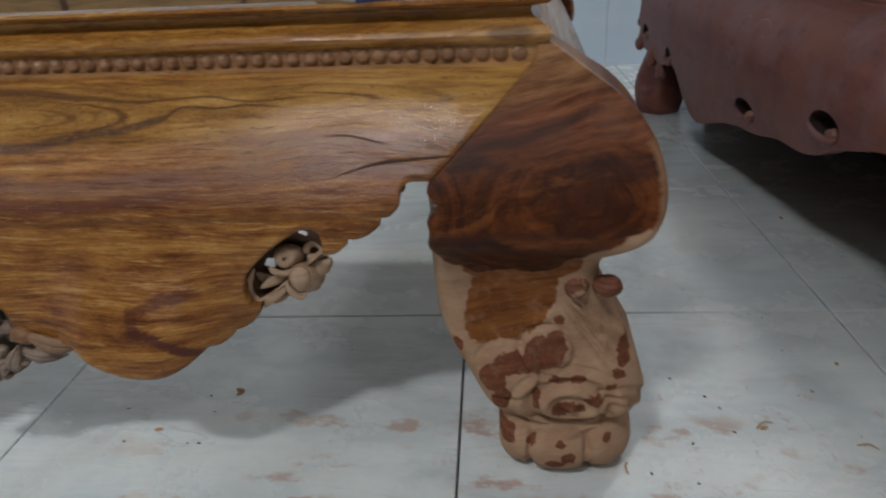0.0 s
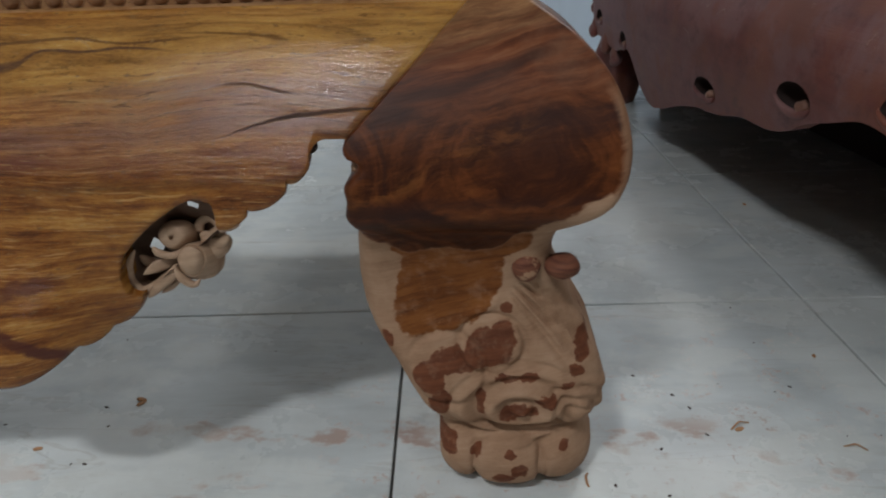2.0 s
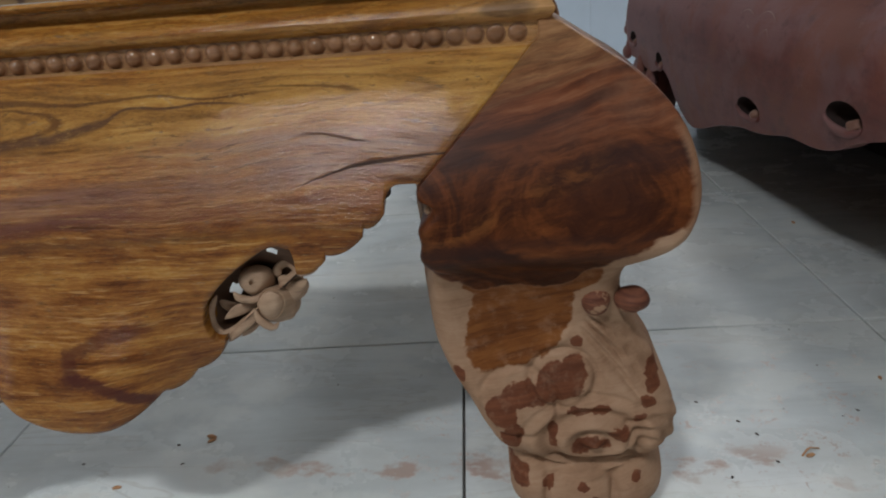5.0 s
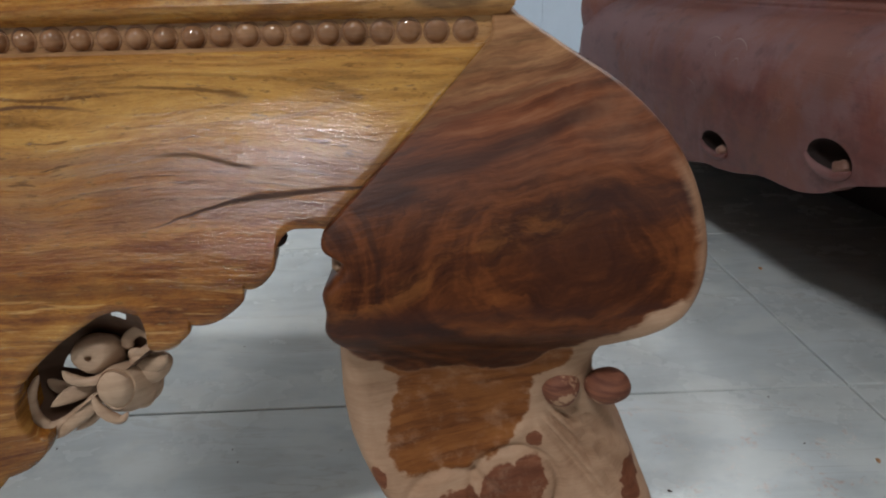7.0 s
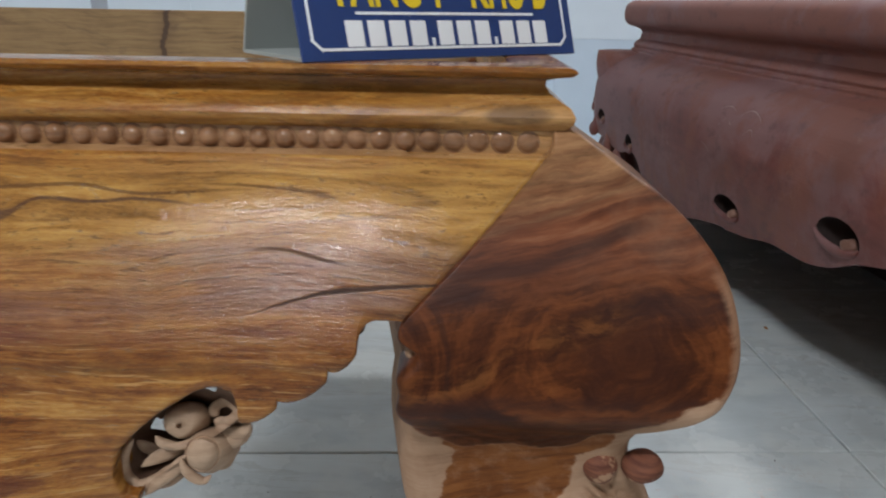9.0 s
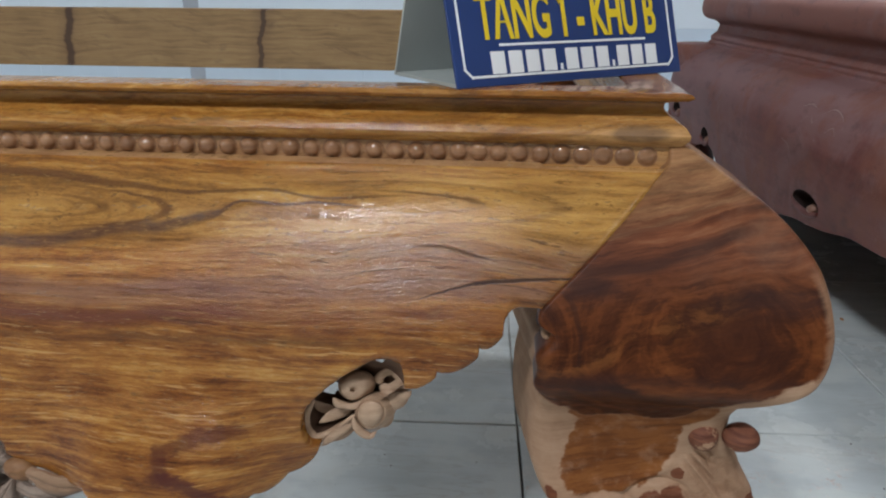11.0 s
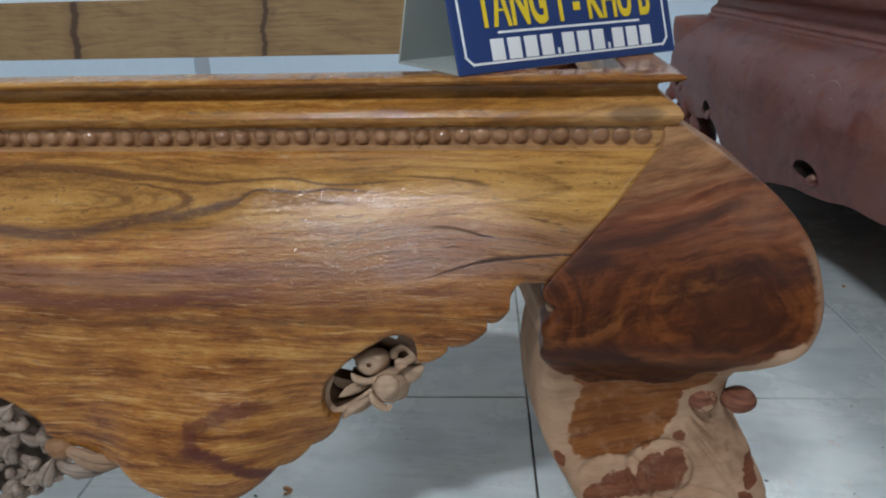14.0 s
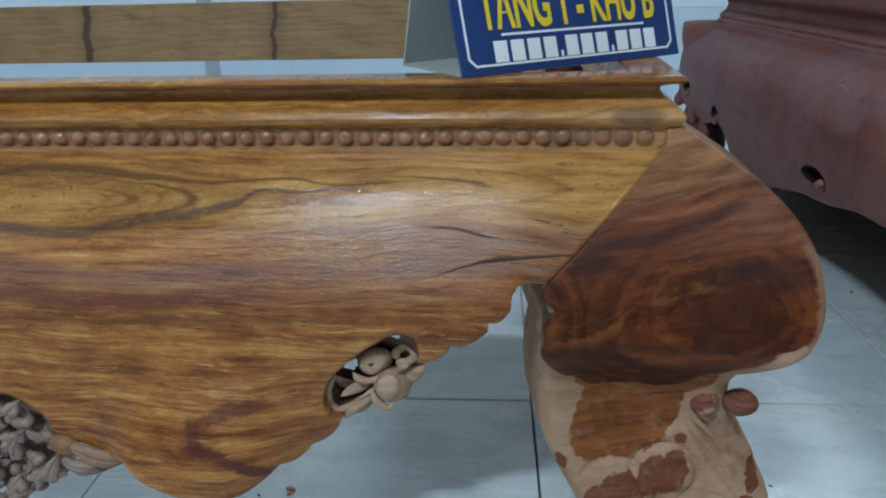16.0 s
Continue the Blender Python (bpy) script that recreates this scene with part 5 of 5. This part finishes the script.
for cx, cz, s in ((b0, 0.0075, 1), (b1, 0.0075, -1)):
    bm = bmesh.new()
    box(bm, (-0.0065, -0.0006, -bt / 2), (0.0065, 0.0002, bt / 2))
    bm.transform(Matrix.Translation((cx + s * 0.0045, 0, cz + 0.0045)) @ Matrix.Rotation(radians(45 * s), 4, "Y"))
    on_sign("border_line", bm, M["letter_white"])
on_sign("rule_line", bar(0.050, 0.0350, 0.233, 0.0372), M["letter_white"])
# number line as plain bars
nx = 0.037
for k, ch in enumerate("bbbb.bbb.bbb"):
    w = 0.0197 if ch == "b" else 0.0075
    hgt = 0.0200 if ch == "b" else 0.006
    on_sign("number_bar", bar(nx + 0.0023, 0.0105, nx + w - 0.0023, 0.0105 + hgt), M["letter_white"])
    nx += w
txt = bpy.data.curves.new("words", "FONT")
txt.body, txt.size, txt.extrude, txt.offset = "T\u1ea6NG 1 - KHU B", 0.052, 0.0004, 0.0013
tob = new("words", txt)
bpy.context.view_layer.update()
me = bpy.data.meshes.new_from_object(tob.evaluated_get(bpy.context.evaluated_depsgraph_get()))
bpy.data.objects.remove(tob)
bm = bmesh.new()
bm.from_mesh(me)
left = set(bm.verts)
while left:                     # the figure one gets its flag
    island, todo = set(), [left.pop()]
    while todo:
        v = todo.pop()
        island.add(v)
        todo += [e.other_vert(v) for e in v.link_edges if e.other_vert(v) in left]
        left -= set(todo)
    lo_x, hi_x = min(v.co.x for v in island), max(v.co.x for v in island)
    tall = max(v.co.y for v in island)
    if hi_x - lo_x < 0.010 and tall > 0.030:
        box(bm, (-0.0085, -0.0030, -0.0004), (0.0, 0.0030, 0.0004))
        bm.verts.ensure_lookup_table()
        bmesh.ops.transform(bm, matrix=Matrix.Translation((lo_x + 0.002, tall - 0.0035, 0)) @ Matrix.Rotation(radians(32), 4, "Z"), verts=bm.verts[-8:])
bm.to_mesh(me)
bm.free()
cs = np.array([v.co[:] for v in me.vertices])
wide = cs[:, 0].max() - cs[:, 0].min()
me.transform(FACE @ Matrix.Translation((0.029, -0.0005, 0.0425)) @ Matrix.Rotation(math.pi / 2, 4, "X") @ Matrix.Diagonal((0.222 / wide, 1.10, 1, 1)) @ Matrix.Translation((-cs[:, 0].min(), 0, 0)))
finish("lettering", me, M["yellow"], board, "yellow capital lettering", smooth=False)

# ---- chips and crumbs on the floor ----
rnd = random.Random(11)
CHIPS = [(-0.433, 0.906, 1), (-0.351, 1.0, 1), (0.374, 0.947, 1), (-0.277, 1.40, 0), (0.616, 1.669, 1), (-0.209, 1.116, 0), (-0.222, 1.14, 0), (-0.50, 0.95, 0), (-0.39, 0.985, 0), (0.27, 0.84, 0), (0.44, 1.02, 0), (-0.47, 0.88, 0), (0.52, 1.10, 1), (-0.091, 1.136, 0), (-0.438, 1.147, 0), (-0.349, 0.992, 1), (-0.37, 0.948, 0), (-0.381, 0.881, 0), (-0.365, 0.881, 0), (0.278, 0.912, 0), (0.453, 1.235, 0), (0.454, 1.135, 0), (0.335, 0.937, 0), (0.462, 1.031, 0), (0.328, 0.987, 0), (0.489, 0.936, 0), (0.274, 1.055, 0), (0.314, 1.013, 0), (0.527, 0.938, 0), (0.218, 0.854, 0), (0.376, 1.037, 0)]
for cx, cy, kind in CHIPS:
    bm = bmesh.new()
    bmesh.ops.create_icosphere(bm, subdivisions=2, radius=1.0)
    for v in bm.verts:
        v.co *= 1 + 0.5 * noise.noise(v.co * 1.6 + Vector((cx * 30, cy * 30, 0)))
    k = rnd.uniform(0.0032, 0.0055) if kind else rnd.uniform(0.0011, 0.0023)
    bm.transform(Matrix.LocRotScale((0, 0, 0), Euler((0, 0, rnd.uniform(0, 6))), Vector((k * 1.3, k * 0.7, k * 0.35))))
    lo = min(v.co.z for v in bm.verts)
    bmesh.ops.translate(bm, vec=(0, 0, -lo), verts=bm.verts[:])
    ob = part("wood_chip", bm, M["chip"] if kind else M["darkchip"], None, smooth=True)
    ob.location = (cx, cy, -0.0005)
    tagged(ob, "small wood chip lying on the tiled floor" if kind else "tiny dark crumb lying on the tiled floor", "wood chip", "chips on the floor")

# thin curled shavings
for cx, cy, turn, span in ((0.377, 0.952, 25, 0.017), (0.192, 0.862, 80, 0.013), (0.488, 0.914, -20, 0.015)):
    rows = []
    for q in np.linspace(0, 1, 14):
        a = q * 2.6
        rows.append([(span * (q - 0.5) * 1.6, 0.004 * math.sin(a) + w, 0.0006 + 0.0035 * math.sin(math.pi * q) ** 2 + (0.0003 if k else 0.0)) for k, w in ((0, -0.0012), (0, 0.0012), (1, 0.0012), (1, -0.0012))])
    ob = grid("wood_shaving", np.array(rows), M["chip"], closed=True, caps=True)
    ob.location, ob.rotation_euler = (cx, cy, -0.0004), (0, 0, radians(turn))
    tagged(ob, "thin curled reddish wood shaving on the tiled floor", "wood shaving", "chips on the floor")

# ---- wall cladding and floor tiles ----
edges = [X0, -5.65, -5.27, -4.89, -4.51, -4.13, -3.75, -3.37, -2.99, -2.61, -2.23, -1.86, -1.515, -1.445, -1.10, -0.72, -0.34, 0.04, 0.42, 0.80, 1.18, 1.56, 1.94, 2.32, 2.70, 3.08, 3.45, X1]
wall = bpy.data.objects["wall_north"]
for i in range(len(edges) - 1):
    for z0, z1, m in ((0.0, 0.4565, "wall_low"), (0.4575, 2.2, "wall_tile")):
        bm = bmesh.new()
        strip = edges[i + 1] - edges[i] < 0.1
        box(bm, (edges[i] + 0.0006, Y1 + (0.004 if strip else 0.0), z0), (edges[i + 1] - 0.0006, Y1 + 0.012, z1))
        part("wall_panel", bm, M["wall_strip" if strip else m], wall)

TILE, TA, TO = 0.604, radians(2.7), Vector((-0.034, 1.233, 0))
bm = bmesh.new()
h = TILE / 2 - 0.0016
box(bm, (-h, -h, -0.010), (h, h, 0.0))
bmesh.ops.bevel(bm, geom=[e for e in bm.edges if all(v.co.z > -0.001 for v in e.verts)], offset=0.0012, segments=1, affect="EDGES")
tile_mesh = bpy.data.meshes.new("tile")
bm.to_mesh(tile_mesh)
bm.free()
tile_mesh.materials.append(M["tile"])
for i in range(-11, 8):
    for j in range(-9, 6):
        c = TO + Matrix.Rotation(TA, 3, "Z") @ Vector(((i + 0.5) * TILE, (j + 0.5) * TILE, 0))
        if X0 - 0.3 < c.x < X1 + 0.3 and Y0 - 0.3 < c.y < Y1 + 0.25:
            ob = new("tile", tile_mesh)
            ob.parent = floor
            ob.location, ob.rotation_euler = c, (0, 0, TA)
